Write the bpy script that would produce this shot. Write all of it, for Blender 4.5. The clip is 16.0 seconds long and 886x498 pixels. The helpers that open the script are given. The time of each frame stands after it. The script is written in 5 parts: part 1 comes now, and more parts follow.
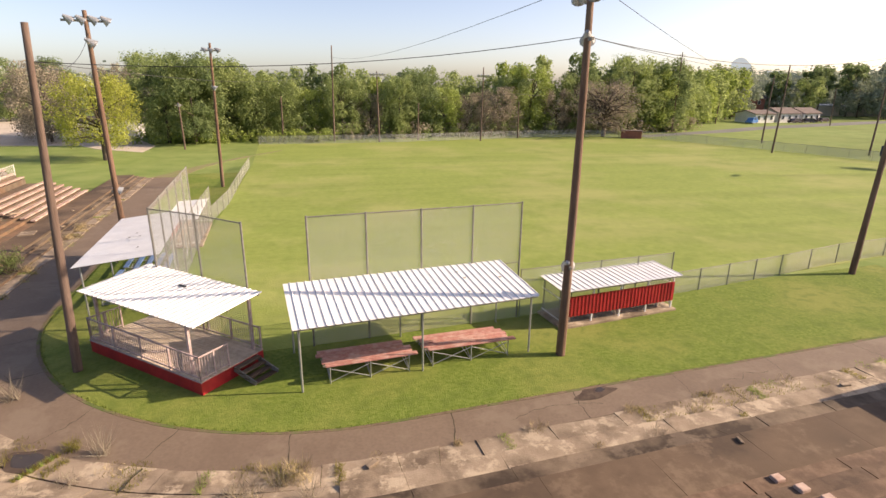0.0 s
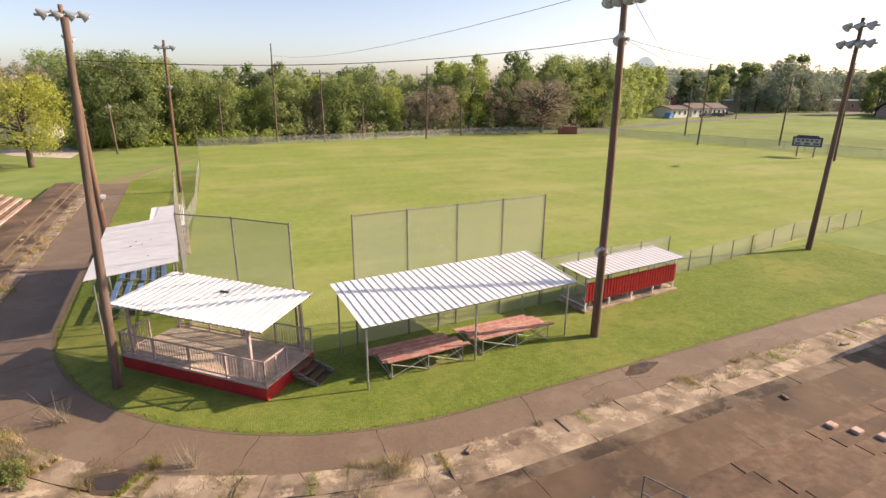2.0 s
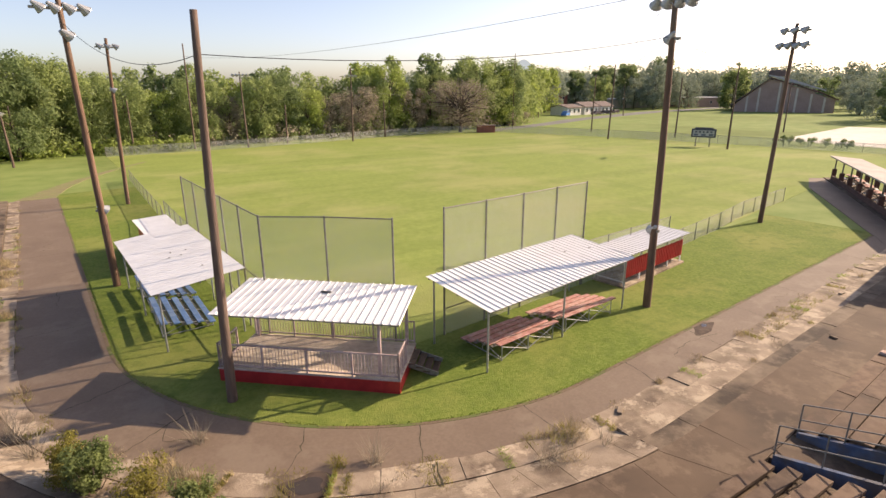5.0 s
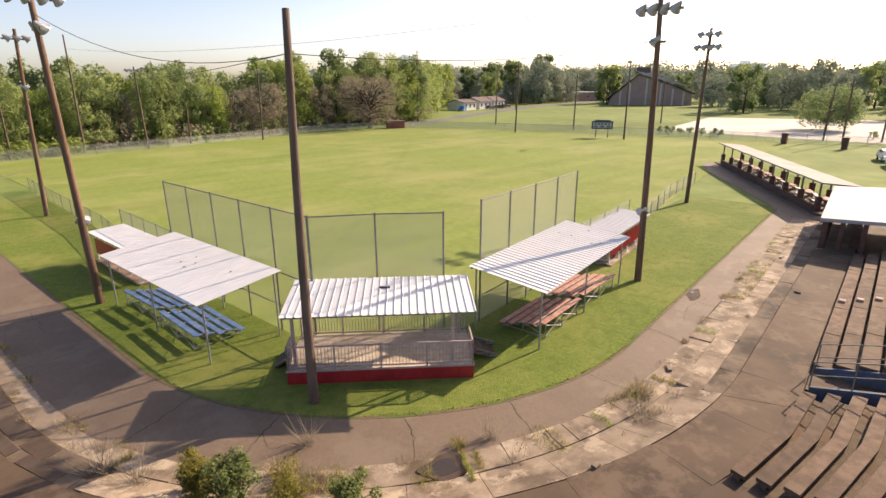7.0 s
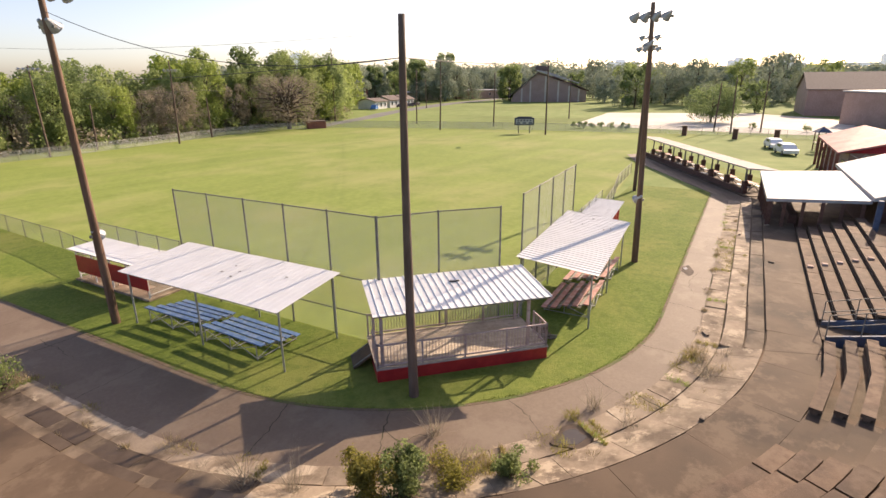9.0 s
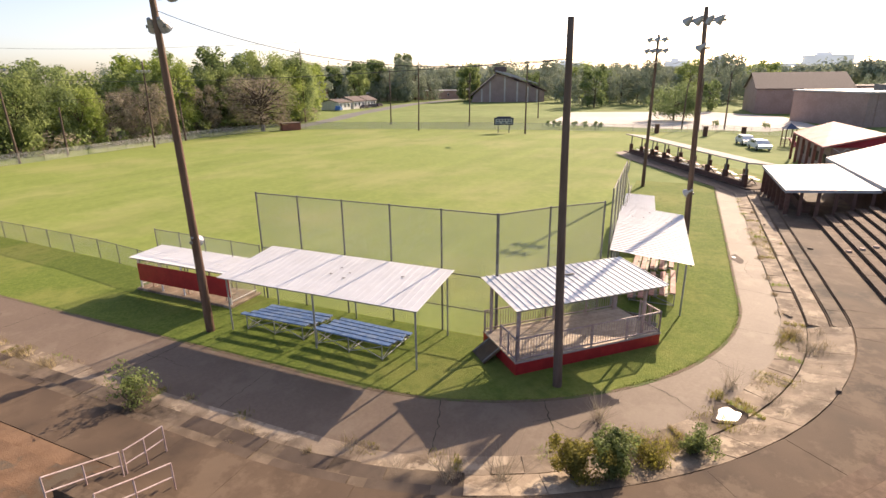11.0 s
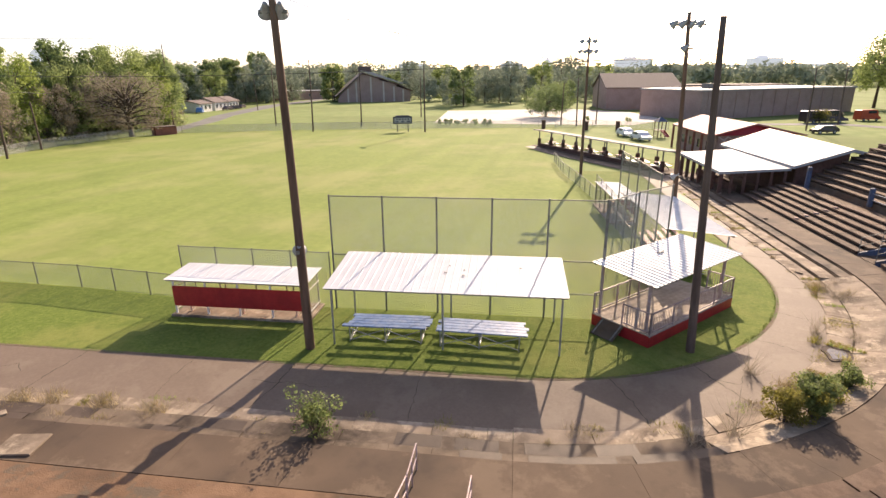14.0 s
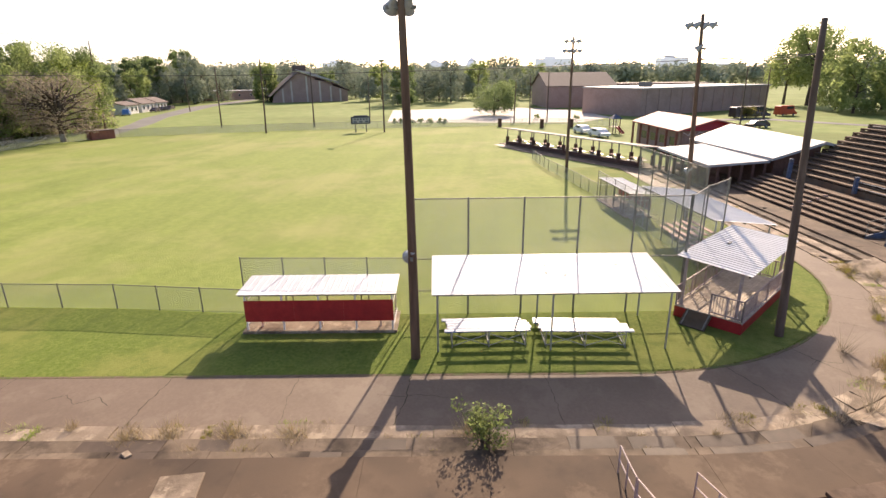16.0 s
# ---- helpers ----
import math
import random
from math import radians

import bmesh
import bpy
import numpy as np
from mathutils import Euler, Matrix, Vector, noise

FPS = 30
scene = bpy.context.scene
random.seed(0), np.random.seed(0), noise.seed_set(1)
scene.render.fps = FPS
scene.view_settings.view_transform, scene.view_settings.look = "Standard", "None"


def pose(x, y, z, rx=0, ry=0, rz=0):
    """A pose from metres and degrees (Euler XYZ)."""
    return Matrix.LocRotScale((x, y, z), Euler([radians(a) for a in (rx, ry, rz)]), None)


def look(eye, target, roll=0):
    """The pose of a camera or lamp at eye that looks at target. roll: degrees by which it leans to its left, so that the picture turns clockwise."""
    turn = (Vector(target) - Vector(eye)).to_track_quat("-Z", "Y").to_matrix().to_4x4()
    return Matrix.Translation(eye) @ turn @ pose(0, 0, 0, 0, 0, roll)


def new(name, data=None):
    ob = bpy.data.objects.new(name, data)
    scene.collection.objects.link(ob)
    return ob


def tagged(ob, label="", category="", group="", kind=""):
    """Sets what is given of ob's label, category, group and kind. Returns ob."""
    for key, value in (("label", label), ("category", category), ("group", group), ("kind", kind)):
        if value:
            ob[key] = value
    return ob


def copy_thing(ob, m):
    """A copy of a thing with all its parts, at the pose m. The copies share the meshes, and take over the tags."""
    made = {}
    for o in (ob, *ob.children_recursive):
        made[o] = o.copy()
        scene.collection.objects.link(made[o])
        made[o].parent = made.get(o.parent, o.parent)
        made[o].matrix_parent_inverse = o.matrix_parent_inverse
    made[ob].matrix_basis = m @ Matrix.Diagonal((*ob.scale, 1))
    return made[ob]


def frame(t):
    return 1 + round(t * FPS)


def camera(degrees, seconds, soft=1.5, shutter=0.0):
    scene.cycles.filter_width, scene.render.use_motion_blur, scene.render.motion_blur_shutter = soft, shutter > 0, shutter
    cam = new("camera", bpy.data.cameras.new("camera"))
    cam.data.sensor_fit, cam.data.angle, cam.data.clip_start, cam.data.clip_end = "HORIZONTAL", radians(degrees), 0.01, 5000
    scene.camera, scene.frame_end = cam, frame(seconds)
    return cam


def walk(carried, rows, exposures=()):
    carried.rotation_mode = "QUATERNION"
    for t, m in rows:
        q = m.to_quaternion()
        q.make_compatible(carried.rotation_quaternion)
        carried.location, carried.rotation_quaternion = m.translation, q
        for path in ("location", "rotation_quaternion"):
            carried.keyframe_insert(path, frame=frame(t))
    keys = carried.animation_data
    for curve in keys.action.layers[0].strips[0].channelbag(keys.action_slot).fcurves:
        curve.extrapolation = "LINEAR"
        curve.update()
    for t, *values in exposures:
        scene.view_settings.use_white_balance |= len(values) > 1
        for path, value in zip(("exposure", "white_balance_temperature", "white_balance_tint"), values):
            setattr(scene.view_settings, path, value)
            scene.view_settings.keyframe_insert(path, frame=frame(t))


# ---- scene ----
cam = camera(79.7, 16.0)
PATH = [
    (0, (0.84, 1.603, 10.584), (1.233, 3.474, 9.995), 0.6),
    (0.5, (-0.28, 1.746, 10.524), (0.188, 3.598, 9.935), 0.5),
    (1, (-1.465, 1.838, 10.515), (-0.918, 3.67, 9.928), 0.3),
    (1.5, (-2.665, 2.032, 10.498), (-2.079, 3.851, 9.909), 0.3),
    (2, (-3.844, 2.265, 10.521), (-3.19, 4.06, 9.93), 0.3),
    (2.5, (-5.069, 2.535, 10.466), (-4.338, 4.301, 9.876), 0.2),
    (3, (-6.298, 2.827, 10.414), (-5.504, 4.566, 9.826), 0.1),
    (3.5, (-7.564, 3.219, 10.357), (-6.717, 4.934, 9.772), -0.0),
    (4, (-8.858, 3.664, 10.308), (-7.964, 5.356, 9.726), -0.1),
    (4.5, (-10.039, 4.181, 10.236), (-9.098, 5.848, 9.655), -0.2),
    (7, (-16.812, 7.718, 10.391), (-15.487, 9.092, 9.791), -0.3),
    (7.5, (-18.056, 8.632, 10.416), (-16.671, 9.943, 9.813), -0.4),
    (8, (-19.259, 9.553, 10.461), (-17.803, 10.782, 9.854), -0.5),
    (8.5, (-20.513, 10.626, 10.541), (-18.985, 11.764, 9.932), -0.5),
    (9, (-21.721, 11.911, 10.569), (-20.163, 13.007, 9.961), -0.5),
    (9.5, (-22.803, 13.138, 10.647), (-21.228, 14.208, 10.035), -0.5),
    (10, (-23.823, 14.438, 10.66), (-22.238, 15.493, 10.05), -0.5),
    (12.5, (-28.233, 22.141, 10.509), (-26.444, 22.798, 9.9), -0.6),
    (13, (-28.881, 23.814, 10.486), (-27.066, 24.391, 9.876), -0.5),
    (13.5, (-29.329, 25.495, 10.51), (-27.496, 26.006, 9.893), -0.6),
    (14, (-29.791, 27.217, 10.467), (-27.94, 27.664, 9.856), -0.5),
    (14.5, (-30.096, 28.932, 10.442), (-28.227, 29.3, 9.832), -0.5),
    (15, (-30.297, 30.668, 10.439), (-28.417, 30.969, 9.827), -0.5),
    (15.5, (-30.452, 32.378, 10.446), (-28.564, 32.625, 9.833), -0.6),
    (16, (-30.523, 34.123, 10.517), (-28.63, 34.314, 9.901), -0.6),
]
walk(cam, [(t, look(eye, target, roll)) for t, eye, target, roll in PATH],
     exposures=[(0, 0.84, 7150, 21), (7, 0.86, 7100, 21), (12.5, 0.93, 7000, 21), (16, 0.99, 6950, 21)])

# ---- light ----
SUN_DIR = Vector((5.12, -0.6, 2.65)).normalized()
sun = new("sun", bpy.data.lights.new("sun", "SUN"))
sun.data.energy, sun.data.angle, sun.data.color = 5.0, radians(0.6), (1.0, 0.86, 0.65)
sun.matrix_world = look(SUN_DIR * 60, (0, 0, 0))
world = bpy.data.worlds.new("sky")
scene.world = world
world.use_nodes = True
wn = world.node_tree
sky = wn.nodes.new("ShaderNodeTexSky")
sky.sky_type, sky.sun_disc = "NISHITA", False
sky.sun_elevation = math.asin(SUN_DIR.z)
sky.sun_rotation = math.atan2(SUN_DIR.x, SUN_DIR.y)
sky.air_density, sky.dust_density, sky.ozone_density = 0.7, 1.6, 0.4
wn.nodes["Background"].inputs["Strength"].default_value = 0.13
wn.links.new(sky.outputs[0], wn.nodes["Background"].inputs["Color"])


# ---- materials ----
def srgb(h):
    h = h.lstrip("#")
    return tuple(((int(h[i:i + 2], 16) / 255) ** 2.2) for i in (0, 2, 4)) + (1,)


def mat(name, a, b, scale=3.0, rough=0.8, bump=0.2, bscale=None, c=None, cscale=0.3, camt=0.5,
        metal=0.0, rand=0.0, island=0.0, stretch=(1, 1, 1), leaf=0.0, spec=0.4, streak=0.0, e=None, escale=0.5, eamt=0.5):
    """Two tones of fine grain (a, b), a third tone c in larger stains, fine relief, and a change of value from piece to piece."""
    m = bpy.data.materials.new(name)
    m.use_nodes = True
    nt = m.node_tree
    n, l = nt.nodes, nt.links
    bsdf = n["Principled BSDF"]
    geo = n.new("ShaderNodeNewGeometry")
    mp = n.new("ShaderNodeMapping")
    mp.inputs["Scale"].default_value = stretch
    l.new(geo.outputs["Position"], mp.inputs["Vector"])

    def noise_tex(sc, detail=4.0, ro=0.6):
        t = n.new("ShaderNodeTexNoise")
        t.inputs["Scale"].default_value, t.inputs["Detail"].default_value, t.inputs["Roughness"].default_value = sc, detail, ro
        l.new(mp.outputs[0], t.inputs["Vector"])
        return t

    def ramp(fac, lo, hi):
        r = n.new("ShaderNodeMapRange")
        r.inputs[1].default_value, r.inputs[2].default_value = lo, hi
        l.new(fac, r.inputs[0])
        return r.outputs[0]

    def mix(fac, x, y, blend="MIX"):
        k = n.new("ShaderNodeMix")
        k.data_type, k.blend_type = "RGBA", blend
        for sock, val in ((k.inputs[0], fac), (k.inputs[6], x), (k.inputs[7], y)):
            if hasattr(val, "is_linked"):
                l.new(val, sock)
            else:
                sock.default_value = val
        return k.outputs[2]

    fine = noise_tex(scale)
    col = mix(ramp(fine.outputs[0], 0.35, 0.65), a, b)
    if c:
        big = noise_tex(cscale, 5.0)
        f = n.new("ShaderNodeMath")
        f.operation = "MULTIPLY"
        f.inputs[1].default_value = camt
        l.new(ramp(big.outputs[0], 0.47, 0.62), f.inputs[0])
        col = mix(f.outputs[0], col, c)
    if e:
        dust = n.new("ShaderNodeMath")
        dust.operation = "MULTIPLY"
        dust.inputs[1].default_value = eamt
        l.new(ramp(noise_tex(escale, 7.0, .7).outputs[0], 0.52, 0.60), dust.inputs[0])
        col = mix(dust.outputs[0], col, e)
    if streak:
        ms2 = n.new("ShaderNodeMapping")
        ms2.inputs["Rotation"].default_value = (0, 0, radians(-52))
        ms2.inputs["Scale"].default_value = (.035, .75, 1)
        l.new(geo.outputs["Position"], ms2.inputs["Vector"])
        st_ = n.new("ShaderNodeTexNoise")
        st_.inputs["Scale"].default_value, st_.inputs["Detail"].default_value = .55, 3.0
        l.new(ms2.outputs[0], st_.inputs["Vector"])
        hs = n.new("ShaderNodeHueSaturation")
        rs_ = n.new("ShaderNodeMapRange")
        rs_.inputs[1].default_value, rs_.inputs[2].default_value = .35, .65
        rs_.inputs[3].default_value, rs_.inputs[4].default_value = 1 - streak, 1 + streak
        l.new(st_.outputs[0], rs_.inputs[0])
        l.new(rs_.outputs[0], hs.inputs["Value"])
        l.new(col, hs.inputs["Color"])
        col = hs.outputs[0]
    if rand or island:
        h = n.new("ShaderNodeHueSaturation")
        src = n.new("ShaderNodeObjectInfo").outputs["Random"] if rand else geo.outputs["Random Per Island"]
        r = n.new("ShaderNodeMapRange")
        amt = rand or island
        r.inputs[3].default_value, r.inputs[4].default_value = 1 - amt, 1 + amt
        l.new(src, r.inputs[0])
        l.new(r.outputs[0], h.inputs["Value"])
        l.new(col, h.inputs["Color"])
        col = h.outputs[0]
    l.new(col, bsdf.inputs["Base Color"])
    bsdf.inputs["Roughness"].default_value = rough
    bsdf.inputs["Metallic"].default_value = metal
    bsdf.inputs["Specular IOR Level"].default_value = spec
    if bump:
        bn = n.new("ShaderNodeBump")
        bn.inputs["Strength"].default_value, bn.inputs["Distance"].default_value = bump, 0.05
        l.new(noise_tex(bscale or scale * 3, 3.0).outputs[0], bn.inputs["Height"])
        l.new(bn.outputs[0], bsdf.inputs["Normal"])
    if leaf:
        tr = n.new("ShaderNodeBsdfTranslucent")
        l.new(col, tr.inputs["Color"])
        ms = n.new("ShaderNodeMixShader")
        ms.inputs[0].default_value = leaf
        l.new(bsdf.outputs[0], ms.inputs[1])
        l.new(tr.outputs[0], ms.inputs[2])
        l.new(ms.outputs[0], n["Material Output"].inputs["Surface"])
    return m


def rgb(r, g, b):
    return (r, g, b, 1)


M = {}
M["grass"] = mat("mown_grass", rgb(.172, .222, .052), rgb(.215, .262, .066), 1.6, .95, .6, 9, rgb(.27, .278, .105), .06, .65, streak=.06, spec=.15, e=rgb(.15, .20, .045), escale=.16, eamt=.45)
M["lawn"] = mat("lush_grass", rgb(.093, .14, .02), rgb(.163, .208, .044), 6.0, .95, .6, 18, rgb(.22, .23, .064), .14, .65, spec=.15, e=rgb(.075, .115, .021), escale=1.5, eamt=.45)
M["land"] = mat("rough_grass", rgb(.14, .20, .052), rgb(.205, .25, .08), .25, .95, .5, 6, rgb(.10, .13, .03), .02, .6, spec=.15)
M["asphalt"] = mat("worn_asphalt", rgb(.145, .105, .074), rgb(.172, .126, .09), 9, .75, .08, 60, rgb(.128, .091, .063), .25, .6, spec=.4, e=rgb(.20, .155, .113), escale=.45, eamt=.5)
M["asphalt_dark"] = mat("road_asphalt", rgb(.10, .10, .10), rgb(.14, .14, .135), 2, .9, .2, 40, rgb(.17, .17, .165), .1, .5)
M["slab"] = mat("broken_concrete", rgb(.215, .163, .115), rgb(.29, .228, .165), 1.6, .9, .3, 18, rgb(.09, .063, .042), .6, .85, rand=.10, e=rgb(.43, .35, .255), escale=1.1, eamt=.75)
M["walk"] = mat("stained_concrete", rgb(.088, .058, .036), rgb(.122, .082, .052), 1.2, .9, .12, 30, rgb(.052, .034, .022), .3, .9, rand=.06, e=rgb(.172, .122, .08), escale=.5, eamt=.55)
M["step"] = mat("worn_step_concrete", rgb(.118, .086, .058), rgb(.172, .128, .088), 1.4, .9, .14, 24, rgb(.038, .025, .016), .42, 1.0, rand=.10, e=rgb(.25, .19, .138), escale=.9, eamt=.35)
M["bench"] = mat("bench_concrete", rgb(.098, .06, .038), rgb(.15, .098, .064), 3, .9, .2, 25, rgb(.066, .041, .027), 1.1, .7, rand=.24, e=rgb(.17, .118, .08), escale=.8, eamt=.4)
M["bench_pale"] = mat("pale_pink_bench_concrete", rgb(.36, .25, .20), rgb(.48, .36, .30), 3, .9, .3, 25, rgb(.24, .12, .09), 1.1, .5, rand=.14)
M["rust_tread"] = mat("rust_stained_concrete", rgb(.135, .078, .043), rgb(.20, .12, .07), 1.1, .95, .25, 20, rgb(.085, .052, .03), .45, .9, e=rgb(.10, .08, .056), escale=.9, eamt=.85)
M["tread"] = mat("dark_concrete", rgb(.09, .066, .045), rgb(.14, .105, .074), 1.5, .95, .4, 20, rgb(.16, .085, .045), .5, .5)
M["white_roof"] = mat("white_sheet_metal", rgb(.68, .68, .675), rgb(.73, .73, .72), 1.5, .5, .02, 20, rgb(.62, .61, .59), .9, .3, rand=.02, spec=.25)
M["canopy"] = mat("white_membrane_roof", rgb(.355, .36, .37), rgb(.41, .41, .42), .8, .6, .05, 10, rgb(.35, .345, .335), .5, .4, spec=.2)
M["steel"] = mat("galvanised_steel", rgb(.32, .33, .33), rgb(.42, .43, .43), 8, .5, .05, 40, metal=.6)
M["rust_steel"] = mat("dull_steel_post", rgb(.16, .15, .13), rgb(.26, .25, .22), 6, .65, .1, 40, metal=.3)
M["red"] = mat("red_painted_metal", rgb(.33, .018, .022), rgb(.42, .028, .03), 4, .45, .05, 30, rgb(.24, .015, .02), .8, .5, rand=.06)
M["white"] = mat("white_paint", rgb(.70, .68, .66), rgb(.78, .76, .74), 5, .5, .05, 30, rgb(.5, .46, .42), 2, .3)
M["rail"] = mat("faded_pinkish_paint", rgb(.36, .275, .27), rgb(.46, .37, .36), 6, .6, .08, 40, rgb(.26, .15, .12), 4, .4)
M["deck"] = mat("weathered_deck_boards", rgb(.44, .36, .28), rgb(.56, .47, .375), 5, .85, .2, 30, rgb(.33, .26, .20), .9, .5, rand=.12)
M["plank_red"] = mat("faded_red_plank", rgb(.36, .15, .125), rgb(.46, .24, .205), 6, .7, .1, 40, rgb(.54, .40, .35), 2.5, .5, rand=.1, stretch=(1, 1, 1))
M["plank_blue"] = mat("blue_painted_plank", rgb(.07, .145, .33), rgb(.12, .22, .43), 6, .4, .05, 40, rgb(.38, .43, .50), 2.5, .25, rand=.08)
M["plank_alu"] = mat("aluminium_plank", rgb(.55, .56, .57), rgb(.66, .67, .68), 6, .4, .04, 40, metal=.4, rand=.05)
M["wood_pole"] = mat("creosoted_pole", rgb(.10, .057, .036), rgb(.17, .10, .066), 5, .85, .4, 25, rgb(.20, .14, .105), 1.2, .5, stretch=(1, 1, .12))
M["pole_grey"] = mat("grey_weathered_pole", rgb(.095, .062, .047), rgb(.155, .108, .085), 5, .85, .4, 25, rgb(.07, .046, .035), 1.2, .5, stretch=(1, 1, .12))
M["lamp"] = mat("floodlight_shell", rgb(.30, .31, .32), rgb(.42, .43, .44), 8, .45, .0, metal=.4)
M["cable"] = mat("black_cable", rgb(.03, .03, .03), rgb(.05, .05, .05), 8, .6, 0)
M["bark"] = mat("bark", rgb(.06, .045, .034), rgb(.11, .085, .065), 4, .95, .6, 14)
M["brick"] = mat("brown_brick", rgb(.33, .23, .20), rgb(.40, .285, .25), 3, .9, .3, 12, rgb(.28, .19, .165), .3, .5)
M["redbrick"] = mat("red_brick", rgb(.23, .085, .06), rgb(.30, .12, .09), 5, .9, .3, 18, rgb(.16, .07, .05), .8, .5)
M["darkbrick"] = mat("dark_brown_brick", rgb(.10, .05, .038), rgb(.15, .08, .06), 5, .9, .3, 18, rgb(.08, .04, .03), .8, .5)
M["redroof"] = mat("red_metal_roof", rgb(.33, .105, .10), rgb(.38, .14, .13), 2, .65, .06, 15, rgb(.40, .22, .20), .4, .5, spec=.1)
M["shelter_roof"] = mat("pale_cream_metal_roof", rgb(.40, .36, .32), rgb(.46, .42, .38), 2, .8, .08, 15, rgb(.34, .28, .25), .5, .4, rand=.06, spec=.06)
M["church_roof"] = mat("brownish_red_metal_roof", rgb(.10, .055, .05), rgb(.135, .075, .07), 2, .8, .1, 15, rgb(.16, .10, .092), .3, .5)
M["sand"] = mat("pale_sandy_ground", rgb(.42, .36, .29), rgb(.52, .45, .37), 1.2, .95, .3, 12, rgb(.34, .29, .21), .1, .5)
M["mud"] = mat("dark_silt", rgb(.055, .039, .03), rgb(.085, .06, .046), 4, .85, .15, 25, rgb(.10, .074, .056), 2, .4, spec=.2)
M["worn"] = mat("grass_worn_to_earth", rgb(.17, .15, .075), rgb(.21, .19, .08), 1.5, .95, .5, 9, rgb(.15, .19, .05), .35, .9)
M["darkroof"] = mat("dark_shingle_roof", rgb(.115, .088, .08), rgb(.155, .12, .11), 3, .9, .3, 12)
M["lot"] = mat("pale_concrete_lot", rgb(.50, .46, .40), rgb(.60, .55, .48), .5, .9, .1, 10, rgb(.42, .38, .33), .06, .5)
M["dirt"] = mat("bare_dirt", rgb(.26, .19, .13), rgb(.34, .26, .18), 1.5, .95, .4, 12, rgb(.17, .16, .06), .4, .5)
M["damp"] = mat("damp_concrete", rgb(.058, .038, .025), rgb(.082, .056, .037), 1.8, .7, .1, 25, rgb(.11, .078, .053), .8, .7)
M["dirt_edge"] = mat("earth_edge", rgb(.12, .086, .054), rgb(.165, .12, .078), 4, .95, .4, 20, rgb(.09, .12, .03), .9, 1.0)
M["glass"] = mat("dark_window_glass", rgb(.03, .035, .04), rgb(.05, .055, .06), 2, .12, 0, spec=.6)
M["puddle"] = mat("shallow_puddle", rgb(.045, .034, .025), rgb(.055, .043, .032), 3, .18, 0, spec=.5)
M["seam"] = mat("crack_dirt", rgb(.03, .025, .018), rgb(.06, .055, .025), 6, .95, 0)
M["rubber"] = mat("black_rubber", rgb(.02, .02, .02), rgb(.03, .03, .03), 10, .85, 0)
M["carwhite"] = mat("white_car_paint", rgb(.75, .75, .75), rgb(.78, .78, .78), 3, .2, 0, spec=.6)
M["carblue"] = mat("blue_car_paint", rgb(.05, .16, .40), rgb(.06, .18, .44), 3, .25, 0, spec=.6)
M["cardark"] = mat("dark_car_paint", rgb(.04, .025, .03), rgb(.05, .03, .035), 3, .25, 0, spec=.6)
M["carred"] = mat("orange_red_paint", rgb(.45, .07, .03), rgb(.5, .08, .04), 3, .3, 0, spec=.5)
M["blue"] = mat("blue_paint", rgb(.05, .075, .14), rgb(.08, .12, .20), 4, .7, .1, 30, rgb(.10, .085, .07), 1.5, .7)
M["skyline"] = mat("skyline_haze_glow", rgb(.52, .55, .58), rgb(.58, .61, .64), .05, .9, 0)
M["sign_dark"] = mat("sign_navy", rgb(.03, .035, .06), rgb(.05, .055, .085), 4, .5, 0)
# added blue-grey glow lifts the shaded skyline faces as haze would
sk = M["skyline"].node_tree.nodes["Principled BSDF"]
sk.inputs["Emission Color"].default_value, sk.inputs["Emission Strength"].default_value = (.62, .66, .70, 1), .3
LEAF = {
    "mid": mat("leaves_mid_green", rgb(.225, .285, .105), rgb(.31, .37, .145), .15, .75, 0, island=.16, leaf=.55, spec=.2),
    "dark": mat("leaves_dark_green", rgb(.15, .205, .085), rgb(.215, .275, .115), .15, .75, 0, island=.16, leaf=.55, spec=.2),
    "lime": mat("leaves_spring_green", rgb(.245, .315, .075), rgb(.32, .385, .11), .15, .75, 0, island=.16, leaf=.5, spec=.2),
    "brown": mat("leaves_brown_twigs", rgb(.26, .225, .165), rgb(.34, .295, .22), .2, .85, 0, island=.2, leaf=.35, spec=.15),
    # distance haze put into the leaf colour: paler and greyer than the near trees
    "far": mat("leaves_far_haze_tint", rgb(.26, .30, .215), rgb(.33, .37, .27), .02, .9, 0, island=.06, leaf=.25, spec=.2),
    "gold": mat("leaves_yellow_green", rgb(.33, .36, .07), rgb(.43, .45, .105), .5, .7, 0, island=.18, leaf=.55, spec=.2),
    "bush": mat("leaves_bush", rgb(.15, .195, .065), rgb(.23, .275, .10), 2, .6, 0, island=.28, leaf=.6, spec=.25),
    "yellow": mat("leaves_yellowing", rgb(.20, .19, .04), rgb(.28, .25, .07), 2, .7, 0, island=.28, leaf=.6, spec=.2),
    "straw": mat("dry_straw", rgb(.32, .25, .13), rgb(.45, .37, .22), 3, .9, 0, island=.3, leaf=.2, spec=.1),
}


